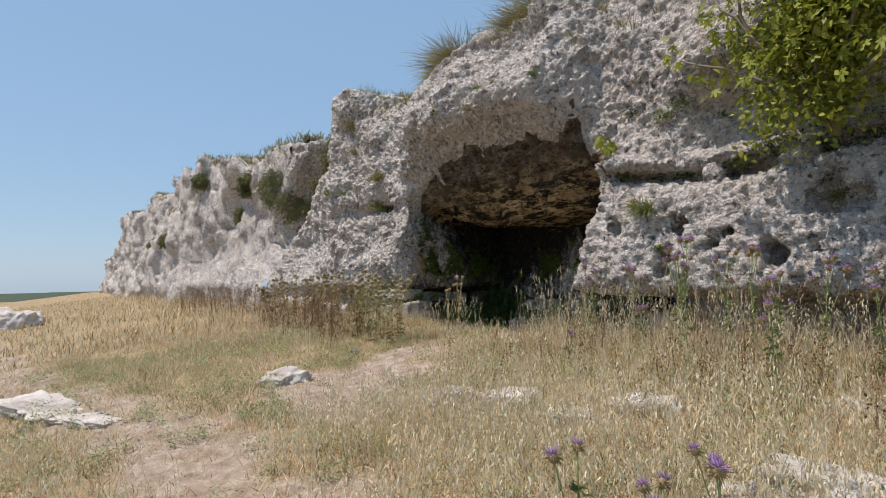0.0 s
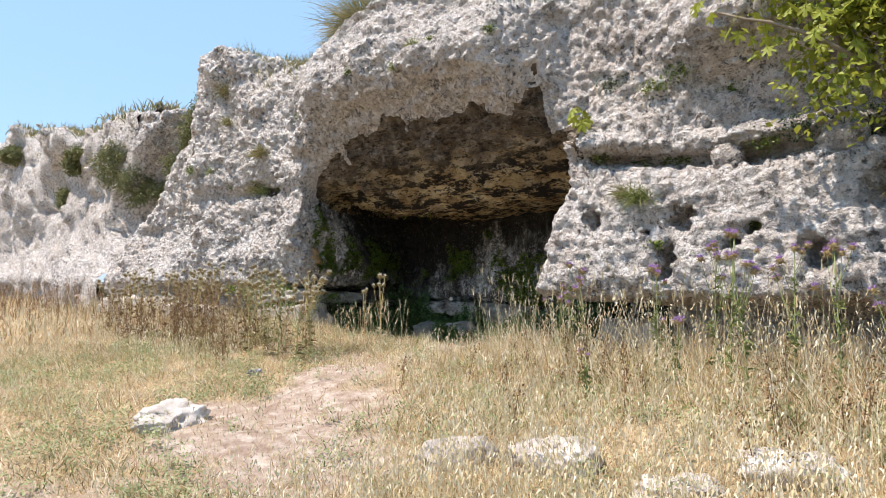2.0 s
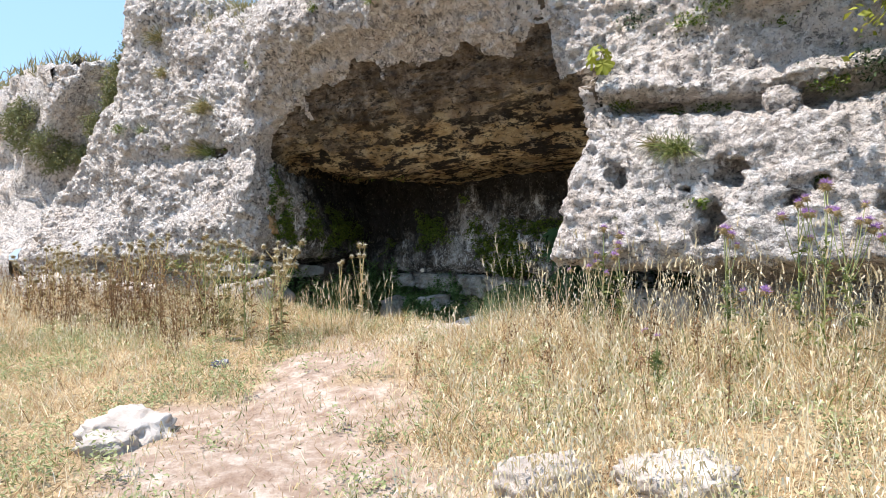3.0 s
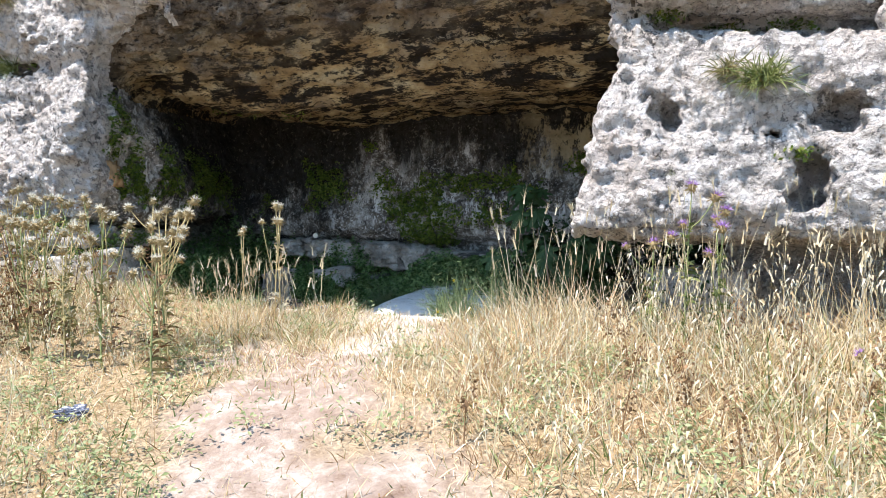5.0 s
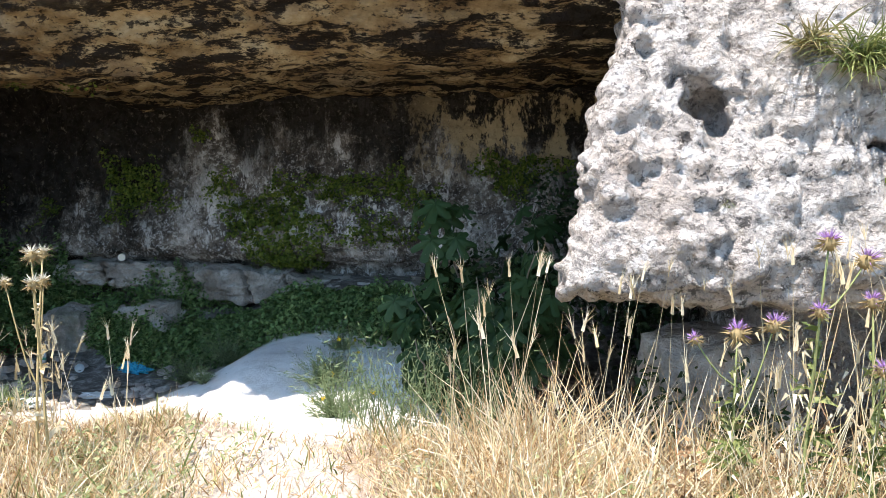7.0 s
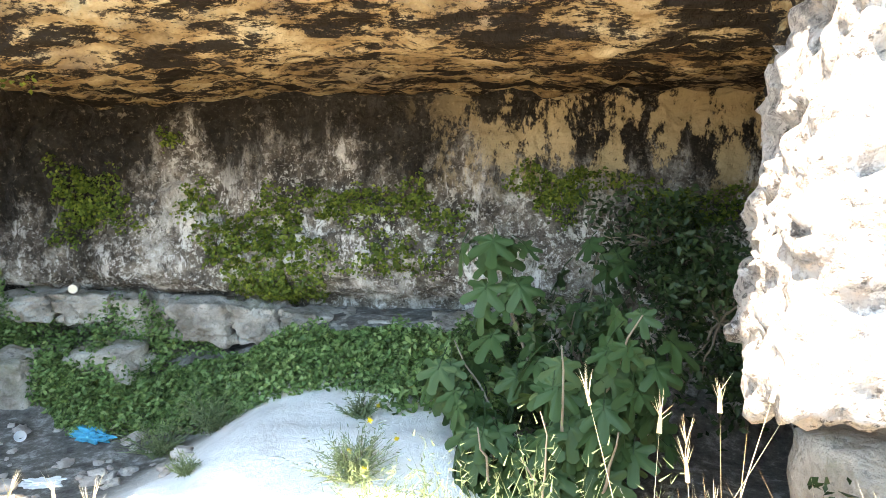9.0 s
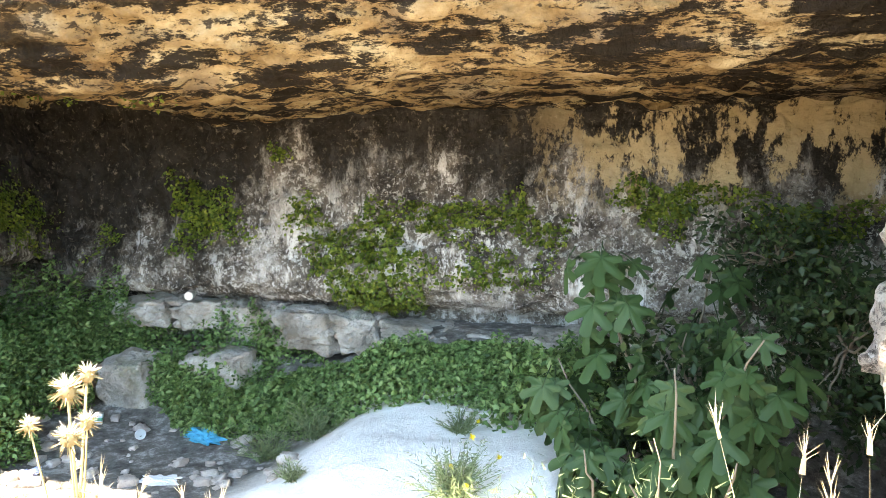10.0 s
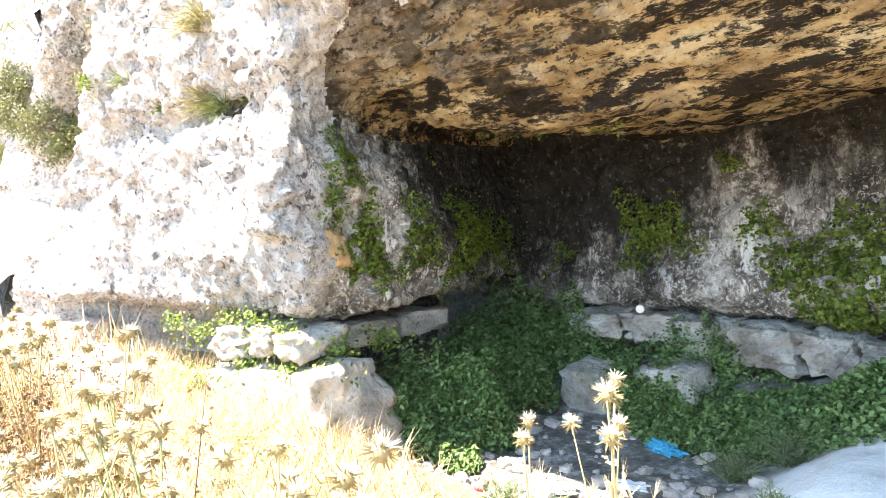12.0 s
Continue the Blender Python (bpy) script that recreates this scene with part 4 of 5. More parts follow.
def thistle(at, height, heads, head_mesh, stem_mat, leaf_mat, label, group, leaves=26, spread_=0.16):
    x, y = at
    root = tagged(new("thistle"), label, "thistle", group)
    root.matrix_basis = pose(x, y, ground_z(x, y))
    lean = rng.normal(0, 0.05, 2)
    pieces, tips = [], []
    t = np.linspace(0, 1, 7)
    main = np.stack([lean[0] * t ** 1.5 * height, lean[1] * t ** 1.5 * height, t * height], 1)
    pieces.append(tube(main, 0.006 - 0.003 * t, 5))
    tips.append((main[-1], main[-1] - main[-2]))
    for k in range(heads - 1):
        s = rng.uniform(0.35, 0.85)
        p = np.array([np.interp(s, t, main[:, i]) for i in range(3)])
        a = rng.uniform(0, 2 * math.pi)
        r, up = rng.uniform(0.4, 1.0) * spread_, rng.uniform(0.5, 1.0) * (1 - s) * height + 0.05
        u = np.linspace(0, 1, 5)
        br = p + np.stack([np.cos(a) * r * u ** 0.7, np.sin(a) * r * u ** 0.7, up * u], 1)
        part("branch", made("branch", tube(br, 0.0035 - 0.0012 * u, 4), stem_mat), root)
        tips.append((br[-1], br[-1] - br[-2]))
    part("stem", made("stem", joined(pieces), stem_mat), root)
    n = leaves
    s = rng.uniform(0.02, 0.8, n)
    c = np.stack([np.interp(s, t, main[:, i]) for i in range(3)], 1)
    d = np.stack([rng.normal(size=n), rng.normal(size=n), rng.uniform(0.2, 1.0, n)], 1)
    ln = rng.uniform(0.05, 0.15, n) * (1.15 - s)
    lf = [blades(c, d, ln, np.full(n, 0.022), np.full(n, 0.5), 3)]
    for k in range(3):
        lf.append(blades(c + unit(d) * (ln * (0.3 + 0.2 * k))[:, None], d + rng.normal(0, 0.9, (n, 3)), ln * 0.4, np.full(n, 0.010), np.zeros(n), 1))
    part("leaves", made("leaves", joined(lf), leaf_mat), root)
    for p, d in tips:
        m = Matrix.Translation(p) @ Vector(d).to_track_quat("Z", "Y").to_matrix().to_4x4()
        h = part("flower_head", head_mesh[0], root, m @ Matrix.Diagonal((*([rng.uniform(0.75, 1.2)] * 3), 1)))
        part("tuft", head_mesh[1], h)


LABEL_DRY = "dry thistle with white downy heads in the straw"
LABEL_PURPLE = "green thistle with purple flower heads in dry grass"
thistle((2.47, -0.60), 0.62, 2, WHITE_HEAD, DRY_STEM, TALL_STRAW, "dry thistle with big white heads before the cave", "dry thistles", 8, 0.08)
thistle((2.73, -0.59), 0.82, 3, WHITE_HEAD, DRY_STEM, TALL_STRAW, "dry thistle with big white heads before the cave", "dry thistles", 10, 0.09)
thistle((2.80, -0.61), 0.83, 2, WHITE_HEAD, DRY_STEM, TALL_STRAW, "dry thistle with big white heads before the cave", "dry thistles", 10, 0.09)
for k in range(19):
    thistle((1.4 + 1.62 * (k + rng.random()) / 19, -1.62 - rng.uniform(-0.15, 0.25)), rng.uniform(0.62, 0.92), int(rng.integers(4, 7)), WHITE_HEAD, DRY_STEM if k % 3 else GREEN_STEM, BROWN if k % 2 else TUFT, LABEL_DRY, "dry thistles", 20, 0.2)
for k in range(26):
    thistle((rng.uniform(-2.2, 1.6), rng.uniform(-2.1, -1.4)), rng.uniform(0.6, 0.95), int(rng.integers(4, 9)), WHITE_HEAD, DRY_STEM, BROWN, "dead brown thistle with flat pale seed heads", "dry thistles", 30, 0.2)
for x, y, h, n in [(5.58, -0.62, 0.72, 4), (5.40, -0.58, 0.88, 3), (5.22, -0.5, 0.55, 3), (6.9, -0.8, 1.05, 7), (7.3, -0.75, 0.95, 6), (6.6, -1.0, 0.5, 3), (7.9, -1.0, 0.8, 5), (9.64, -3.83, 0.52, 3), (9.76, -4.2, 0.45, 3), (9.15, -4.0, 0.5, 2), (9.4, -3.9, 0.4, 3), (8.3, -1.6, 0.6, 4), (6.2, -1.5, 0.3, 2), (6.4, -0.9, 0.85, 4), (6.75, -0.7, 0.95, 5), (7.1, -1.0, 0.9, 6), (7.6, -0.85, 1.0, 6), (8.2, -0.9, 0.85, 5), (8.7, -1.1, 0.8, 4), (9.4, -1.0, 0.9, 5)]:
    thistle((x, y), h, n, PURPLE_HEAD, GREEN_STEM, GREEN, LABEL_PURPLE, "purple thistles", 40)


# ---- tufts on the rock ----
def tuft(at, size, n, mat, label, hang=0.6, group="tufts on the cliff"):
    d = np.stack([rng.normal(0, 0.6, n), rng.normal(-0.5, 0.5, n), rng.uniform(0.1, 1.0, n)], 1)
    base = rng.normal(0, size * 0.16, (n, 3)) * (1.3, 0.5, 0.6)
    ob = new("grass_tuft", made("grass_tuft", blades(base, d, size * rng.uniform(0.5, 1.1, n), np.full(n, 0.006 + 0.004 * size), hang * rng.uniform(0.2, 1.4, n), 3), mat))
    ob.matrix_basis = Matrix.Translation(at)
    return tagged(ob, label, "grass", group)


def tuft_on_face(x, z, size, n, mat, label, hang=0.6):
    hit = on_cliff((x, -3.0, z), (0, 1, 0))
    if hit:
        tuft(hit[0] + Vector((0, 0.02, 0)), size, n, mat, label, hang)


for x, z, size, n, mat in [(5.73, 2.02, 0.24, 340, GREEN), (5.55, 2.08, 0.2, 160, TUFT), (-1.48, 2.79, 0.32, 260, TUFT), (-2.41, 4.6, 0.35, 260, TUFT), (-1.08, 3.31, 0.35, 260, TUFT), (-1.25, 2.72, 0.3, 240, GREEN), (-2.67, 3.19, 0.2, 120, GREEN), (3.17, 3.95, 0.16, 90, GREEN),
                           (2.91, 3.74, 0.14, 80, GREEN), (7.62, 1.95, 0.25, 160, TUFT), (-0.3, 3.7, 0.18, 90, GREEN), (-2.2, 4.0, 0.25, 160, TUFT), (5.26, 1.5, 0.06, 40, GREEN)]:
    tuft_on_face(x, z, size, n, mat, "grass tuft rooted in a crack of the cliff")


def leaf_clump(x, z, r, n):
    """A cushion of small leaves growing out of the face."""
    hit = on_cliff((x, -3.0, z), (0, 1, 0))
    c = rng.normal(0, 0.5, (n, 3)) * (r * 1.4, r * 0.5, r * 0.7)
    ob = new("rock_plant", made("rock_plant", leaflets(c, rng.normal(0, 0.7, (n, 3)) + (0, -0.5, 0.8), rng.uniform(0.008, 0.02, n), 0.55), CREEPER if r < 0.13 else DARK_LEAF))
    ob.matrix_basis = Matrix.Translation(hit[0])
    return tagged(ob, "small leafy green plant rooted in a crack of the cliff", "plant", kind="stuff")


for x, z, r, n in [(5.15, 2.5, 0.09, 220), (5.5, 2.44, 0.10, 240), (5.85, 2.42, 0.11, 260), (5.95, 3.2, 0.12, 320), (5.72, 3.1, 0.10, 240), (5.25, 3.22, 0.13, 320), (6.75, 2.42, 0.10, 220), (7.0, 2.5, 0.18, 420), (7.5, 2.5, 0.22, 600), (7.9, 2.55, 0.25, 800), (8.3, 2.5, 0.2, 500), (6.35, 3.0, 0.08, 160), (4.2, 3.9, 0.07, 150), (3.3, 4.0, 0.07, 140), (2.0, 3.9, 0.06, 120), (0.1, 3.75, 0.08, 160), (-0.9, 2.75, 0.09, 200), (-3.1, 3.25, 0.12, 240), (-2.2, 2.9, 0.08, 160), (6.7, 1.75, 0.07, 140), (5.9, 1.6, 0.06, 110)]:
    leaf_clump(x, z, r, n)


def crest_grass(name, n, box, mat, label, height, width):
    pieces_b, pieces_h = [], []
    for k in range(n):
        x, y = rng.uniform(box[0], box[1]), rng.uniform(box[2], box[3])
        hit = on_cliff((x, y, 9.0), (0, 0, -1))
        if hit and hit[1].z > 0.45 and hit[0].z > 4.0:
            pieces_b.append(hit[0][:])
    b = np.repeat(np.array(pieces_b), 14, 0)
    m = len(b)
    b = b + rng.normal(0, 0.05, (m, 3)) * (1, 1, 0)
    d = np.stack([rng.normal(0, 0.4, m), rng.normal(-0.15, 0.4, m), np.ones(m)], 1)
    return tagged(new(name, made(name, blades(b, d, height * rng.uniform(0.4, 1.2, m), np.full(m, width), rng.uniform(0.1, 0.6, m), 2), mat)), label, "grass", kind="stuff")


crest_grass("crest_grass", 1500, (-4, 12, 0.1, 2.6), TUFT, "dry grass along the top of the cliff", 0.28, 0.008)
for x, y, size, n, mat in [(-2.4, 0.5, 0.5, 420, GREEN), (1.05, 0.5, 0.95, 900, TUFT), (0.6, 0.55, 0.6, 500, TUFT), (3.3, 0.7, 0.95, 900, TUFT), (2.7, 0.6, 0.7, 500, TUFT), (3.9, 0.9, 0.5, 300, GREEN), (-3.4, 0.6, 0.4, 260, TUFT)]:
    hit = on_cliff((x, y, 9.0), (0, 0, -1))
    if hit:
        tuft(hit[0], size, n, mat, "dense grass tuft on the brow of the cliff", 0.4)


# ---- creepers and weeds in the cave ----
def creeper(x, z, rx, rz, n, way=(0, 1, 0), name="wall_creeper", mat=CREEPER, size=0.0125):
    cs, ns = [], []
    for k in range(int(n * 3.0)):
        r, a = math.sqrt(rng.random()), rng.uniform(0, 2 * math.pi)
        e = 1 + 0.45 * math.sin(3 * a + x * 9) + 0.25 * math.sin(7 * a + z * 11)
        u, h = x + rx * r * e * math.cos(a), z + rz * r * e * math.sin(a)
        hit = on_cliff((u, 1.2, h), way) if way[1] else on_cliff((1.6, u, h), way)
        if hit:
            cs.append(hit[0] + hit[1] * rng.uniform(0.005, 0.075))
            ns.append(hit[1] + Vector((0, 0, 0.5)))
    n = len(cs)
    c, nn = np.array([p[:] for p in cs]), np.array([p[:] for p in ns]) + rng.normal(0, 0.45, (n, 3))
    return tagged(new(name, made(name, leaflets(c, nn, size * rng.uniform(0.6, 1.4, n), 0.75), mat)), "green creeper clinging to the stained cave wall", "creeper", kind="stuff")


for x, z, rx, rz, n in [(0.80, 1.56, 0.22, 0.26, 650), (1.05, 1.5, 0.2, 0.2, 200), (2.0, 1.25, 0.22, 0.24, 650), (2.35, 1.22, 0.26, 0.3, 900), (2.75, 1.55, 0.36, 0.13, 420), (3.2, 1.55, 0.2, 0.12, 260), (3.1, 1.2, 0.3, 0.12, 260), (3.45, 1.4, 0.15, 0.15, 120), (2.3, 0.95, 0.2, 0.1, 400),
                        (4.2, 1.65, 0.28, 0.16, 600), (4.95, 1.5, 0.3, 0.2, 800), (1.5, 2.0, 0.09, 0.05, 50), (-0.3, 1.5, 0.3, 0.3, 900), (1.7, 1.55, 0.15, 0.12, 150)]:
    creeper(x, z, rx, rz, n)
for y, z, ry, rz, n in [(0.45, 1.6, 0.18, 0.25, 550), (0.95, 1.65, 0.18, 0.25, 500), (1.6, 1.6, 0.3, 0.25, 800), (0.30, 2.15, 0.12, 0.2, 200), (0.2, 1.9, 0.08, 0.12, 80), (1.3, 2.3, 0.1, 0.1, 60)]:
    creeper(y, z, ry, rz, n, (-1, 0, 0))


def undergrowth(name, spots, n, mat, label, leaf, thick):
    cs = []
    for x, y, rx, ry, h in spots:
        m = int(n * rx * ry)
        r, a = np.sqrt(rng.random(m)), rng.uniform(0, 2 * math.pi, m)
        e = 1 + 0.3 * np.sin(3 * a + x * 5)
        px, py = x + rx * r * e * np.cos(a), y + ry * r * e * np.sin(a)
        dome = h * np.sqrt(np.maximum(1 - r * r, 0.05)) * (1 + 0.6 * vnoise(px * 6, py * 6, np.zeros(m), 99) + 0.35 * vnoise(px * 15, py * 15, np.zeros(m), 98))
        cs.append(np.stack([px, py, ground_height(px, py) + dome * (1 - thick * rng.random(m))], 1))
    c = np.concatenate(cs)
    m = len(c)
    up = np.stack([rng.normal(0, 0.8, m), rng.normal(-0.5, 0.7, m), np.ones(m)], 1)
    return tagged(new(name, made(name, leaflets(c, up, leaf * rng.uniform(0.4, 1.7, m), 0.55), mat)), label, "undergrowth", kind="stuff")


undergrowth("nettles", [(0.15, 0.95, 0.38, 0.45, 0.42), (-0.05, 1.6, 0.45, 0.4, 0.6), (0.5, 0.7, 0.25, 0.3, 0.2), (-0.3, 2.2, 0.5, 0.3, 0.62), (1.05, 2.15, 0.35, 0.22, 0.30), (1.7, 2.0, 0.5, 0.28, 0.28), (2.4, 2.05, 0.6, 0.22, 0.20), (3.2, 2.05, 0.5, 0.22, 0.18), (3.7, 2.0, 0.4, 0.3, 0.30), (1.3, 2.45, 0.5, 0.1, 0.34), (2.0, 2.2, 0.9, 0.16, 0.12), (3.2, 2.2, 0.9, 0.14, 0.10), (0.2, 2.35, 0.5, 0.25, 0.45), (0.3, 0.55, 0.25, 0.22, 0.4), (0.0, 0.75, 0.32, 0.3, 0.66), (0.35, 1.1, 0.3, 0.3, 0.4), (1.25, 2.0, 0.36, 0.16, 0.36), (0.95, 2.1, 0.25, 0.16, 0.36)], 62000, NETTLE, "dense green nettles and creepers at the foot of the cave wall", 0.0145, 0.85)
undergrowth("jamb_creeper", [(-0.75, -0.12, 0.4, 0.12, 0.45), (-1.5, -0.2, 0.4, 0.15, 0.4), (0.25, 0.1, 0.2, 0.06, 0.2)], 5000, CREEPER, "sparse green leaves on the blocks under the cliff", 0.016, 0.8)


def crack_leaves():
    spots = [(-0.85, -0.12, 1.18), (-0.5, -0.1, 1.17), (-0.18, -0.05, 1.12), (0.12, 0.15, 1.0), (-0.05, -0.08, 0.9), (0.2, 0.05, 0.88), (-1.2, -0.2, 1.05), (-1.6, -0.25, 1.1), (0.15, 0.5, 1.02), (-0.6, -0.12, 0.9)]
    c = np.concatenate([np.array(p) + rng.normal(0, 1, (150, 3)) * (0.10, 0.05, 0.045) for p in spots])
    n = len(c)
    return tagged(new("crack_leaves", made("crack_leaves", leaflets(c, rng.normal(0, 0.6, (n, 3)) + (0.2, -0.6, 0.8), rng.uniform(0.010, 0.022, n), 0.7), CREEPER)), "small green leaves sprouting from cracks between blocks", "creeper", kind="stuff")


crack_leaves()
MOUND_WEED = leafy("slender_weed_leaves", [(0.0, (0.12, 0.17, 0.08)), (1.0, (0.24, 0.30, 0.15))], 0.6, 0.3)


def slender_weed(at, size, n, label, flowers=0, tall=False):
    x, y = at
    root = tagged(new("slender_weed"), label, "weed", "weeds on the mound")
    root.matrix_basis = pose(x, y, ground_z(x, y))
    d = np.stack([rng.normal(0, 0.25 if tall else 0.8, n), rng.normal(0, 0.25 if tall else 0.8, n), np.ones(n)], 1)
    ln = size * rng.uniform(0.4, 1.1, n)
    base = rng.normal(0, size * 0.12, (n, 3)) * (1, 1, 0)
    v = [blades(base, d, ln, np.full(n, 0.005), np.full(n, 0.15), 3)]
    for k in range(12):
        s = (0.15 + 0.07 * k)
        v.append(blades(base + unit(d) * (ln * s)[:, None], d + rng.normal(0, 0.8, (n, 3)), np.full(n, 0.035) * rng.uniform(0.6, 1.5, n), np.full(n, 0.006), np.full(n, 0.2), 1))
    part("foliage", made("foliage", joined(v), MOUND_WEED), root)
    for k in range(flowers):
        fl = unit(rng.normal(size=(14, 3)) + (0, 0, 0.8))
        i = int(rng.integers(n))
        tip = base[i] + unit(d[i]) * ln[i] * 0.95
        part("flower", made("flower", blades(np.zeros((14, 3)), fl, np.full(14, 0.02), np.full(14, 0.012), np.zeros(14), 1), YELLOW), root, Matrix.Translation(tip), "small yellow flower")


YELLOW = plain("yellow_petals", (0.75, 0.58, 0.03), 0.6, 0.3, 0.15)
slender_weed((3.28, 0.95), 0.30, 110, "green weed clump with yellow flowers on the chalk mound", 4)
slender_weed((3.15, 1.55), 0.18, 50, "small green weed on the chalk mound", 1)
slender_weed((3.50, 0.55), 0.34, 110, "green weed clump with yellow flowers on the chalk mound", 3)
slender_weed((2.2, 1.75), 0.34, 90, "wispy green weed beside the chalk mound")
slender_weed((1.95, 1.6), 0.28, 70, "wispy green weed beside the chalk mound")
slender_weed((2.45, 1.0), 0.12, 30, "tiny weed on the chalk mound")
for k, (x, y, s) in enumerate([(3.86, 0.12, 0.55), (4.0, 0.02, 0.5), (4.15, 0.1, 0.6), (3.72, 0.2, 0.42), (4.3, -0.1, 0.55), (3.95, 0.3, 0.5)]):
    slender_weed((x, y), s, 26, "tall slender green weed at the mouth of the cave", 0, True)
slender_weed((2.0, 0.0), 0.2, 60, "wispy green weed at the edge of the dirt floor", 1)
slender_weed((1.6, 0.1), 0.16, 50, "wispy green weed at the edge of the dirt floor")


# ---- figs ----
def fig_leaf(size, cup):
    """A five-lobed leaf on a stalk, pointing along +y."""
    k = 44
    th = np.linspace(-0.5 * math.pi + 0.12, 1.5 * math.pi - 0.12, k)
    r = np.full(k, 0.42)
    for a, l, w in ((90, 1.0, 0.29), (36, 0.92, 0.28), (144, 0.92, 0.28), (-20, 0.70, 0.28), (200, 0.70, 0.28)):
        r = np.maximum(r, l * np.exp(-(np.abs(th - radians(a)) / (w + 0.04)) ** 4 * 0.55))
    p = np.stack([r * np.cos(th), r * np.sin(th) + 0.12, np.zeros(k)], 1) * size * 0.62
    mid = p * 0.5
    for q in (p, mid):
        q[:, 2] = -cup * (np.abs(q[:, 0]) ** 1.4 + 0.8 * np.maximum(q[:, 1], 0) ** 1.5) + 0.02 * size * np.sin(6 * np.arctan2(q[:, 1], q[:, 0] + 1e-6))
    v = np.concatenate([[[0, 0, 0]], mid, p])
    f = [(0, 1 + j, 2 + j) for j in range(k - 1)]
    for j in range(k - 1):
        a, b2 = 1 + j, 1 + k + j
        f += [(a, b2, b2 + 1), (a, b2 + 1, a + 1)]
    stalk = tube([(0, -0.55 * size, -0.10 * size), (0, -0.25 * size, 0.0), (0, 0.02, 0.002)], [0.0035, 0.003, 0.0025], 3)
    v, f = joined([(v, np.array(f)), stalk])
    return v + np.array([0, 0.55 * size, 0.10 * size]), f


def fig(label, group, root_at, limbs, count, leaf_size, mat, reach, face, inner=None):
    root = tagged(new("fig_tree"), label, "fig tree", group)
    root.matrix_basis = Matrix.Translation(root_at)
    ro = np.array(root_at)
    lines = []
    for limb in limbs:
        pts = np.array(limb, float) - ro
        t = np.linspace(0, 1, 9)
        s = np.linspace(0, 1, len(pts))
        c = np.stack([np.interp(t, s, pts[:, i]) for i in range(3)], 1) + rng.normal(0, 0.012, (9, 3)) * t[:, None]
        part("branch", made("branch", tube(c, reach[0] * (1 - 0.75 * t), 6), BARK), root)
        lines.append(c)
    kinds = [made("leaf", fig_leaf(leaf_size * s, c), mat) for s, c in ((1.0, 0.35), (0.85, 0.6), (0.7, 0.2), (0.95, 0.8))]
    for k in range(count):
        c = lines[k % len(lines)]
        i = 8 - int(6 * rng.random() ** 1.2)
        out = unit(rng.normal(size=3) * (1, 1, 0.8) + np.array(face))
        p = c[i] + out * rng.uniform(0.02, reach[1])
        if root_at[1] > 0.5:
            p[1] = max(p[1], 1.0 - root_at[1] + rng.uniform(0, 0.12))
        az = math.degrees(math.atan2(out[1], out[0])) - 90
        part("leaf", kinds[k % 4], root, pose(*p, rng.uniform(-85, -35), rng.uniform(-20, 20), az + rng.uniform(-30, 30)))
    if inner:
        n = 5200
        lumps = rng.normal(0, 0.45, (40, 3)) * inner[3:] + np.array(inner[:3]) - ro
        c = lumps[rng.integers(40, size=n)] + rng.normal(0, 0.14, (n, 3)) * (1, 0.6, 1)
        tagged(part("small_leaves", made("small_leaves", leaflets(c, rng.normal(size=(n, 3)) + (0, -0.3, 0.8), rng.uniform(0.022, 0.045, n), 0.6), mat), root), kind="stuff")


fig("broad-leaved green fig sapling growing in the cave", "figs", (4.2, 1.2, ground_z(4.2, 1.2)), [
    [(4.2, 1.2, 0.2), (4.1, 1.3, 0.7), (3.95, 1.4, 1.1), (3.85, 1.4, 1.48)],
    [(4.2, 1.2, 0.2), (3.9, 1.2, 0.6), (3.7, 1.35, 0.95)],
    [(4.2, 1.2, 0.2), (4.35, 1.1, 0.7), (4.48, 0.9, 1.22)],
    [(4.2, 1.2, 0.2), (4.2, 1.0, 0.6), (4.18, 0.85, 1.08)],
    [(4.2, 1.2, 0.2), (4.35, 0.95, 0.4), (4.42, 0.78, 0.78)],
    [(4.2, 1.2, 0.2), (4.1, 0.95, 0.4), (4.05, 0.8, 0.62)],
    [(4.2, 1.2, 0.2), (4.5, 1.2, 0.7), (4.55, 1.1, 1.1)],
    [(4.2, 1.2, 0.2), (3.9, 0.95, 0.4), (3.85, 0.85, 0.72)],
    [(4.2, 1.2, 0.2), (4.3, 1.7, 0.8), (4.4, 1.9, 1.45)]], 240, 0.225, FIG_SHADE, (0.013, 0.13), (-0.2, -0.9, 0.15))
fig("young bright green fig shoot at the mouth of the cave", "figs", (4.1, 0.6, ground_z(4.1, 0.6)), [[(4.1, 0.6, 0.25), (4.12, 0.56, 0.6), (4.12, 0.5, 0.92)]], 5, 0.2, FIG_SHADE, (0.008, 0.06), (0, -1.0, 0.2))
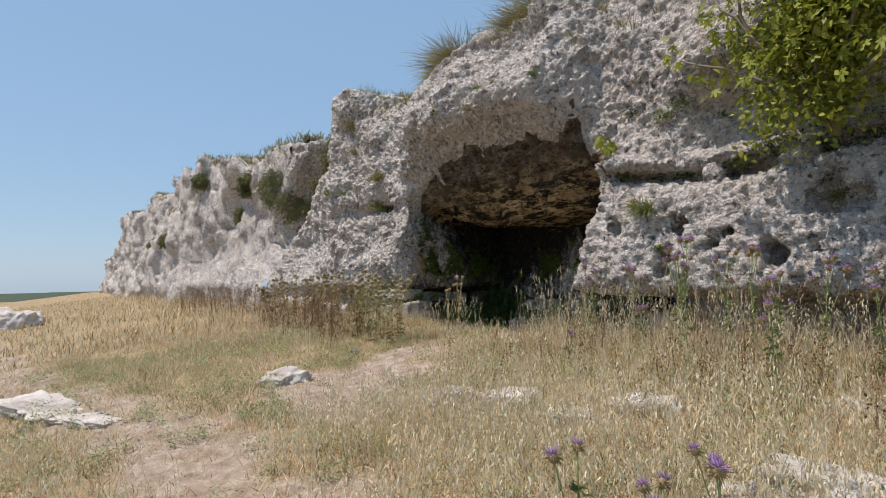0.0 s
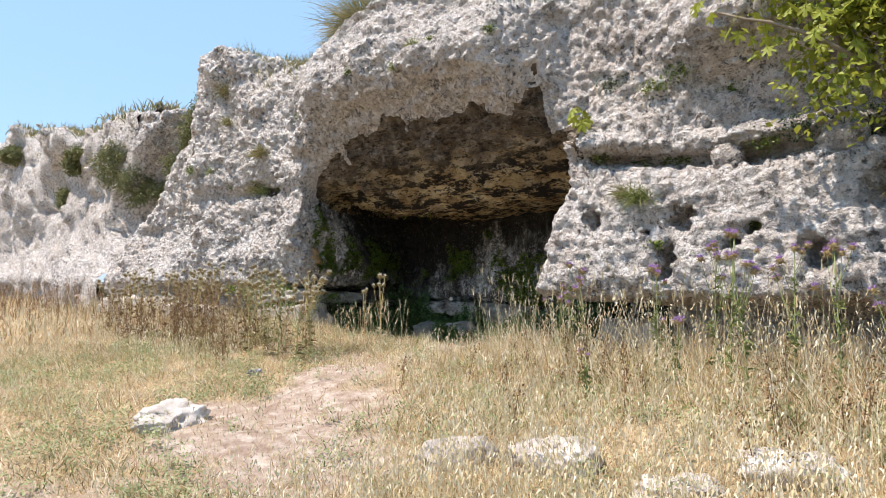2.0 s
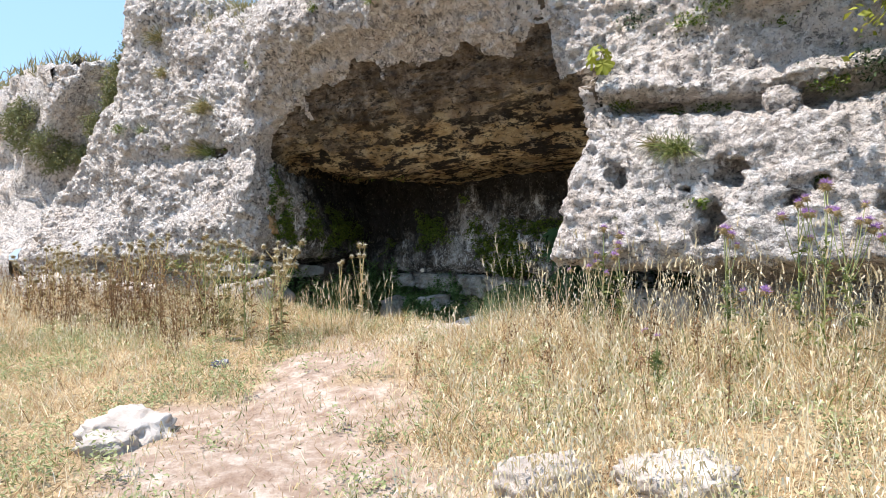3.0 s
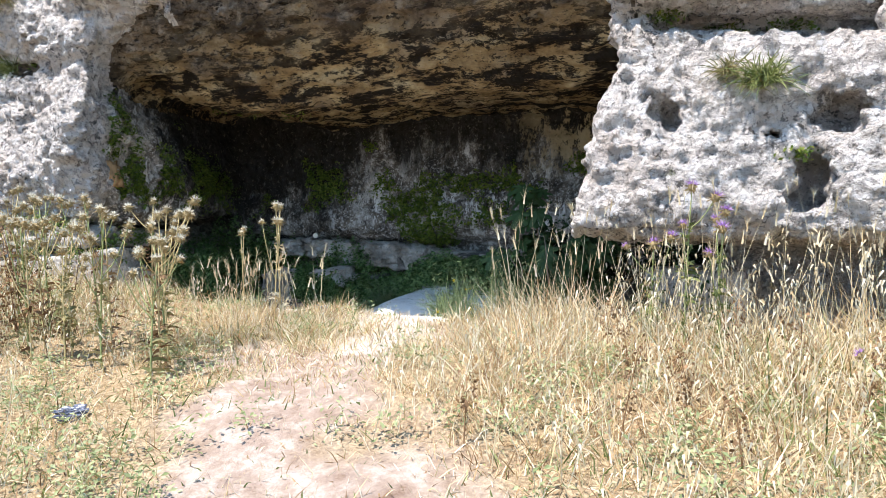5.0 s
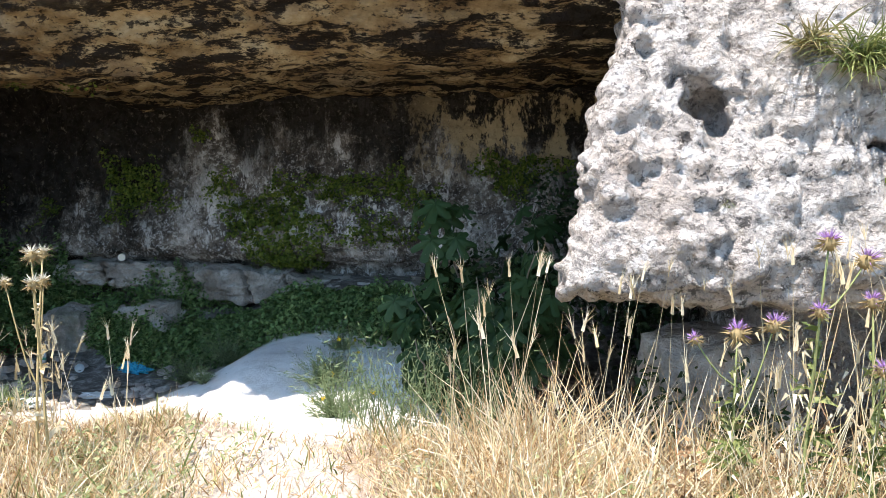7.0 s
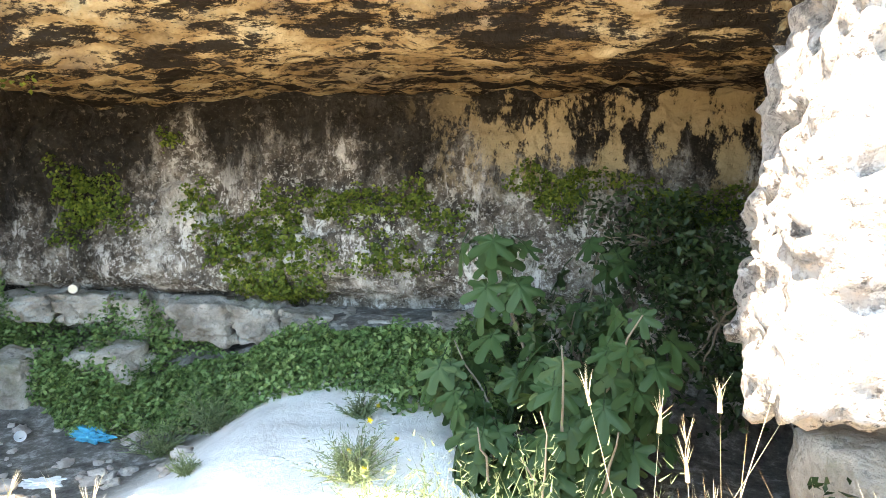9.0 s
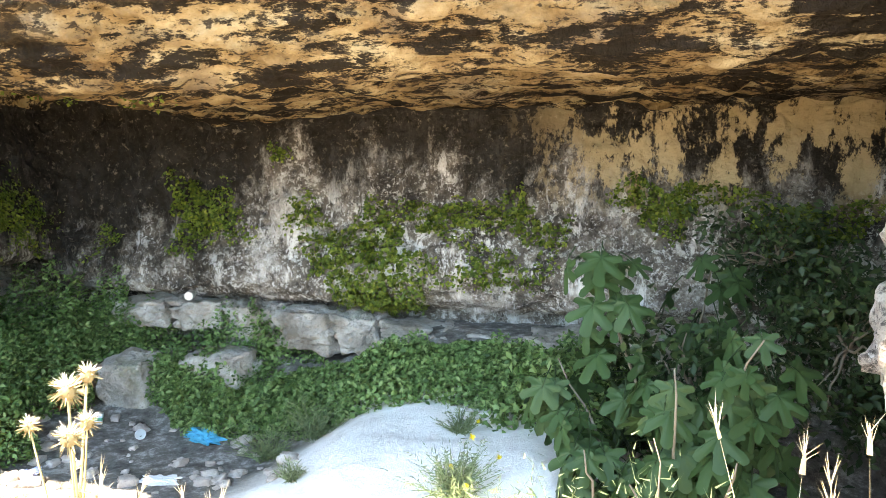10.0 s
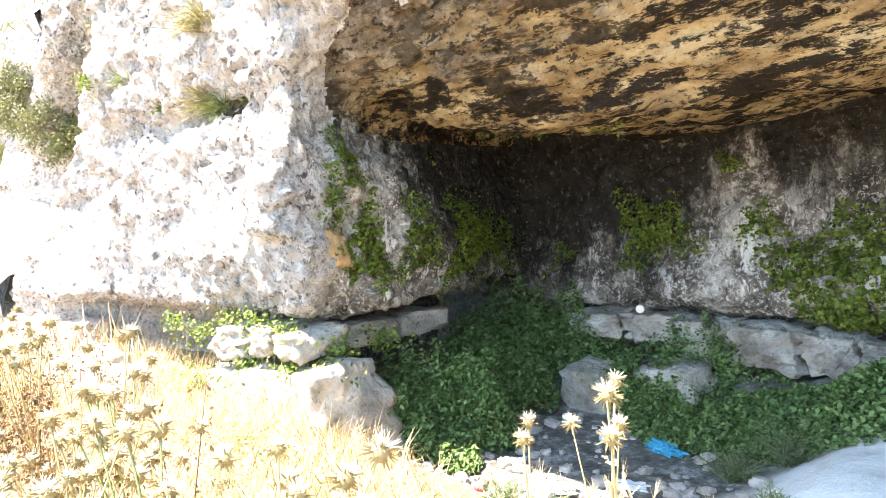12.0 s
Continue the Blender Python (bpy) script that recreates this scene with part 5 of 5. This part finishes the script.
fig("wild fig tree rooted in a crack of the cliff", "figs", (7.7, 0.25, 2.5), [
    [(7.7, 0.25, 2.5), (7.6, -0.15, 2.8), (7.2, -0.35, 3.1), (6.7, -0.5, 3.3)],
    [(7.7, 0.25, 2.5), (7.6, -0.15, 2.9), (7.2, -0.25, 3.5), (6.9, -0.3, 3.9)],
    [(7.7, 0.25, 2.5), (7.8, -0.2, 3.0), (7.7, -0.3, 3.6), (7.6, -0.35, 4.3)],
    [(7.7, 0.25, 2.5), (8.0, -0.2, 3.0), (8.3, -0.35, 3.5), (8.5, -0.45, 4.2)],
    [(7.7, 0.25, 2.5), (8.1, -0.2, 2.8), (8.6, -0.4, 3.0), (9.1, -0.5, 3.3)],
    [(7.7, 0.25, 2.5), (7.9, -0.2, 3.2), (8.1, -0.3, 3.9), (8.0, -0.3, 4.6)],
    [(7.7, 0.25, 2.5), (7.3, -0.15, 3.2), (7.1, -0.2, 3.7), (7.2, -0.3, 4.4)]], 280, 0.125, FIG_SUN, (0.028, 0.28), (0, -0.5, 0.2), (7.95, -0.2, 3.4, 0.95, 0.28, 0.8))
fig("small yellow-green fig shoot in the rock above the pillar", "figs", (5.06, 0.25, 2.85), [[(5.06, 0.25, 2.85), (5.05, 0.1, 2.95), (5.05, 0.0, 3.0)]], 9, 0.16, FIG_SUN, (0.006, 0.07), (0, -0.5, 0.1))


def shrub(at, radius, n, mat, label, leaf):
    root = tagged(new("shrub"), label, "shrub", "shrubs")
    root.matrix_basis = Matrix.Translation(at)
    r = np.array(radius)
    for k in range(14):
        d = unit(rng.normal(size=3) + (0, 0, 0.8)) * r * 0.55
        t = np.linspace(0, 1, 5)[:, None]
        part("twig", made("twig", tube(d * t + rng.normal(0, 0.03, (5, 3)) * t, np.linspace(0.010, 0.003, 5), 4), BARK), root)
    lumps = unit(rng.normal(size=(26, 3))) * r * rng.uniform(0.35, 0.85, (26, 1))
    c = lumps[rng.integers(26, size=n)] + rng.normal(0, 0.16, (n, 3)) * r
    part("foliage", made("foliage", leaflets(c, rng.normal(size=(n, 3)) + (0, -0.4, 0.6), leaf * rng.uniform(0.6, 1.4, n), 0.5), mat), root)


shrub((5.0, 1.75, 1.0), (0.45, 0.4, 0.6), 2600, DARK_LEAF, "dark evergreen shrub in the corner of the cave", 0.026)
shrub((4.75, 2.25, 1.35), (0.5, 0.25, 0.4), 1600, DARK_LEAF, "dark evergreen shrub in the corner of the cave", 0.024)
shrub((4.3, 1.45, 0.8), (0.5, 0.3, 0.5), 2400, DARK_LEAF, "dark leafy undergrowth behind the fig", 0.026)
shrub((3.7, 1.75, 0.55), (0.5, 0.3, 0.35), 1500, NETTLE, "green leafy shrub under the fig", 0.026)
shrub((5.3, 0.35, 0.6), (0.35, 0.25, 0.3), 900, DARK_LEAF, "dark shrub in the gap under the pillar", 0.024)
BROOM = leafy("broom_twigs", [(0.0, (0.13, 0.15, 0.06)), (1.0, (0.26, 0.26, 0.12))], 0.7, 0.2)
for x, z, r in [(-4.8, 4.75, (0.4, 0.5, 0.45)), (-5.2, 4.3, (0.4, 0.5, 0.5)), (-5.8, 3.8, (0.4, 0.5, 0.5)), (-6.6, 3.2, (0.5, 0.45, 0.5)), (-7.9, 4.0, (0.7, 0.5, 0.65)), (-7.3, 3.4, (0.6, 0.5, 0.55)),
                (-12.0, 4.6, (0.6, 0.35, 0.4)), (-15.0, 3.8, (0.6, 0.35, 0.5)), (-19.0, 5.6, (0.7, 0.4, 0.4)), (-27.0, 3.6, (1.4, 0.4, 0.4)), (-33.0, 3.6, (1.4, 0.4, 0.4))]:
    wall = cliff if x > -6.8 else cliff_far
    hit, place, normal, _ = wall.ray_cast(Vector((x, -4.0, z)), Vector((0, 1, 0)), distance=12.0)
    if hit:
        shrub(place + Vector((0, -0.15, 0)), r, 4500, BROOM, "grey-green broom hanging in a gully of the cliff" if x > -8 else "grey-green broom rooted in the far cliff", 0.026 if x > -8 else 0.04)


def far_crest():
    b = []
    for k in range(1500):
        x, y = -7 - 60 * rng.random() ** 1.5, rng.uniform(0.1, 2.5)
        hit, place, normal, _ = cliff_far.ray_cast(Vector((x, y, 12.0)), Vector((0, 0, -1)), distance=14.0)
        if hit and normal.z > 0.4 and place.z > 3.5:
            b.append(place[:])
    b = np.repeat(np.array(b), 12, 0)
    m = len(b)
    b = b + rng.normal(0, 0.12, (m, 3)) * (1, 1, 0)
    d = np.stack([rng.normal(0, 0.4, m), rng.normal(0, 0.4, m), np.ones(m)], 1)
    return tagged(new("crest_grass", made("crest_grass", blades(b, d, rng.uniform(0.12, 0.42, m), np.full(m, 0.025), rng.uniform(0.1, 0.5, m), 2), TUFT)), "dry grass along the top of the far cliff", "grass", kind="stuff")


far_crest()
shrub((-52.0, -13.0, ground_z(-52.0, -13.0) + 0.8), (1.5, 1.2, 0.8), 1500, DARK_LEAF, "distant dark bush at the edge of the meadow", 0.12)


# ---- plateau behind the brow ----
def plateau():
    gx, gy = np.linspace(-76, 12.95, 120), np.concatenate([[3.9], np.linspace(4.4, 40, 30)])
    X, Y = np.meshgrid(gx, gy, indexing="ij")
    x, y = X.ravel(), Y.ravel()
    crest = 4.85 + 0.22 * step(1.6, 2.3, x) + 0.8 * step(5.0, 8.0, x) + 1.5 * step(-8.0, -20.0, x) + 0.35 * step(-20, -50, x) - 3.0 * step(-56, -72, x) + 0.12 * np.clip(y - 0.8, 0, 8)
    v = np.stack([x, y, crest - 0.1 + 0.15 * fbm(x * 0.5, y * 0.5, np.zeros_like(x), 3, 7)], 1)
    k = len(gy)
    i = (np.arange(len(gx) - 1)[:, None] * k + np.arange(k - 1)[None]).ravel()
    me = mesh_of("plateau", v, np.stack([i, i + k, i + k + 1, i + 1], 1))
    me.materials.append(ROCK)
    return tagged(new("plateau", me), "stony plateau behind the brow of the cliff", "plateau", kind="structure")


plateau()


# ---- litter in the cave ----
def plastic(name, col, rough=0.35):
    m, nt, b = material(name, rough, 0.5)
    b.inputs["Base Color"].default_value = (*col, 1)
    bump(nt, b, noise_node(nt, 60, 4), 0.3, 0.004)
    return m


def crumpled(name, at, size, mat, seed, label, category, turn=0):
    v, f = CUBES[16]
    p = v * 0.35 + unit(v) * 0.65
    o = seed * 3.1
    d = 1 + 0.35 * billow(p[:, 0] * 2 + o, p[:, 1] * 2, p[:, 2] * 2, 83) + 0.18 * billow(p[:, 0] * 5 + o, p[:, 1] * 5, p[:, 2] * 5, 84)
    ob = new(name, made(name, (p * d[:, None] * np.array(size) / 2, f), mat, False))
    ob.matrix_basis = pose(at[0], at[1], ground_z(*at) + size[2] * 0.42, 0, 0, turn)
    return tagged(ob, label, category, "litter in the cave")


BLUE, WHITE = plastic("blue_plastic", (0.03, 0.36, 0.55)), plastic("white_plastic", (0.72, 0.75, 0.76))
crumpled("plastic_bag", (1.42, 1.72), (0.25, 0.09, 0.075), BLUE, 1, "crumpled bright blue plastic bag on the dirt floor", "bag", -12)
crumpled("plastic_sheet", (1.55, 1.15), (0.20, 0.09, 0.035), WHITE, 2, "flattened white plastic wrapper on the dirt floor", "wrapper", 10)
crumpled("plastic_sheet", (1.3, 0.75), (0.26, 0.12, 0.06), WHITE, 3, "crumpled white plastic sheet on the dirt floor", "wrapper", 30)
crumpled("plastic_sheet", (0.85, 0.95), (0.12, 0.08, 0.04), plastic("lilac_plastic", (0.5, 0.55, 0.75)), 4, "crumpled pale lilac wrapper among rubble", "wrapper", 70)
crumpled("wrapper", (1.15, 0.35), (0.06, 0.04, 0.03), plastic("red_plastic", (0.6, 0.08, 0.1)), 5, "small red wrapper among rubble", "wrapper", 20)
crumpled("wrapper", (2.99, -2.28), (0.13, 0.08, 0.06), plastic("dark_foil", (0.13, 0.14, 0.18), 0.25), 7, "crumpled dark foil wrapper in the grass by the path", "wrapper", 40)
crumpled("brown_rag", (0.25, 1.85), (0.16, 0.1, 0.08), plain("brown_cloth", (0.2, 0.09, 0.05)), 6, "crumpled reddish brown rag by the wall", "rag", 15)


def lathe(name, profile, mat, sides=16):
    pts = np.array([(r * math.cos(2 * math.pi * j / sides), r * math.sin(2 * math.pi * j / sides), z) for r, z in profile for j in range(sides)])
    f = [(k * sides + j, k * sides + (j + 1) % sides, (k + 1) * sides + (j + 1) % sides, (k + 1) * sides + j) for k in range(len(profile) - 1) for j in range(sides)]
    return made(name, (pts, np.array(f)), mat)


can = tagged(new("tin_can"), "cream-ended tin can lying on the stone ledge", "can", "litter in the cave")
can.matrix_basis = pose(0.84, 2.42, 0.955, 90, 0, 25)
part("body", lathe("body", [(0.0, -0.05), (0.031, -0.05), (0.033, -0.046), (0.033, 0.046), (0.031, 0.05), (0.029, 0.047)], plastic("tin_sheet", (0.45, 0.43, 0.38), 0.4)), can)
part("lid", lathe("lid", [(0.0, 0.046), (0.029, 0.047)], plastic("cream_lid", (0.82, 0.76, 0.62))), can, None, "cream lid")
cup = tagged(new("yogurt_cup"), "white plastic cup tipped over on the dirt floor", "cup", "litter in the cave")
cup.matrix_basis = pose(1.0, 1.66, ground_z(1.0, 1.66) + 0.03, 80, 0, 40)
part("wall", lathe("wall", [(0.0, -0.035), (0.024, -0.035), (0.032, 0.035), (0.034, 0.035), (0.031, 0.03), (0.023, -0.032), (0.0, -0.033)], WHITE), cup)
bottle = tagged(new("plastic_bottle"), "clear bluish plastic bottle lying in the weeds", "bottle", "litter in the cave")
bottle.matrix_basis = pose(0.28, 0.36, ground_z(0.28, 0.36) + 0.10, 20, 10, 0)
part("body", lathe("body", [(0.0, -0.1), (0.03, -0.1), (0.033, -0.09), (0.033, 0.03), (0.028, 0.06), (0.012, 0.09), (0.012, 0.105)], plastic("clear_blue_plastic", (0.45, 0.6, 0.7), 0.15)), bottle)
part("cap", lathe("cap", [(0.014, 0.1), (0.014, 0.118), (0.0, 0.118)], BLUE), bottle, None, "blue screw cap")
box = tagged(new("carton"), "small white and green drink carton on the dirt floor", "carton", "litter in the cave")
box.matrix_basis = pose(0.62, 1.72, ground_z(0.62, 1.72) + 0.035, 0, 8, 30)
part("body", stone_mesh("body", (0.05, 0.035, 0.075), WHITE, 3, 0.06, 0.01, 3), box)
part("label_band", stone_mesh("label_band", (0.052, 0.037, 0.02), plastic("green_print", (0.1, 0.4, 0.25)), 3, 0.06, 0.01, 3), box, None, "green printed band")
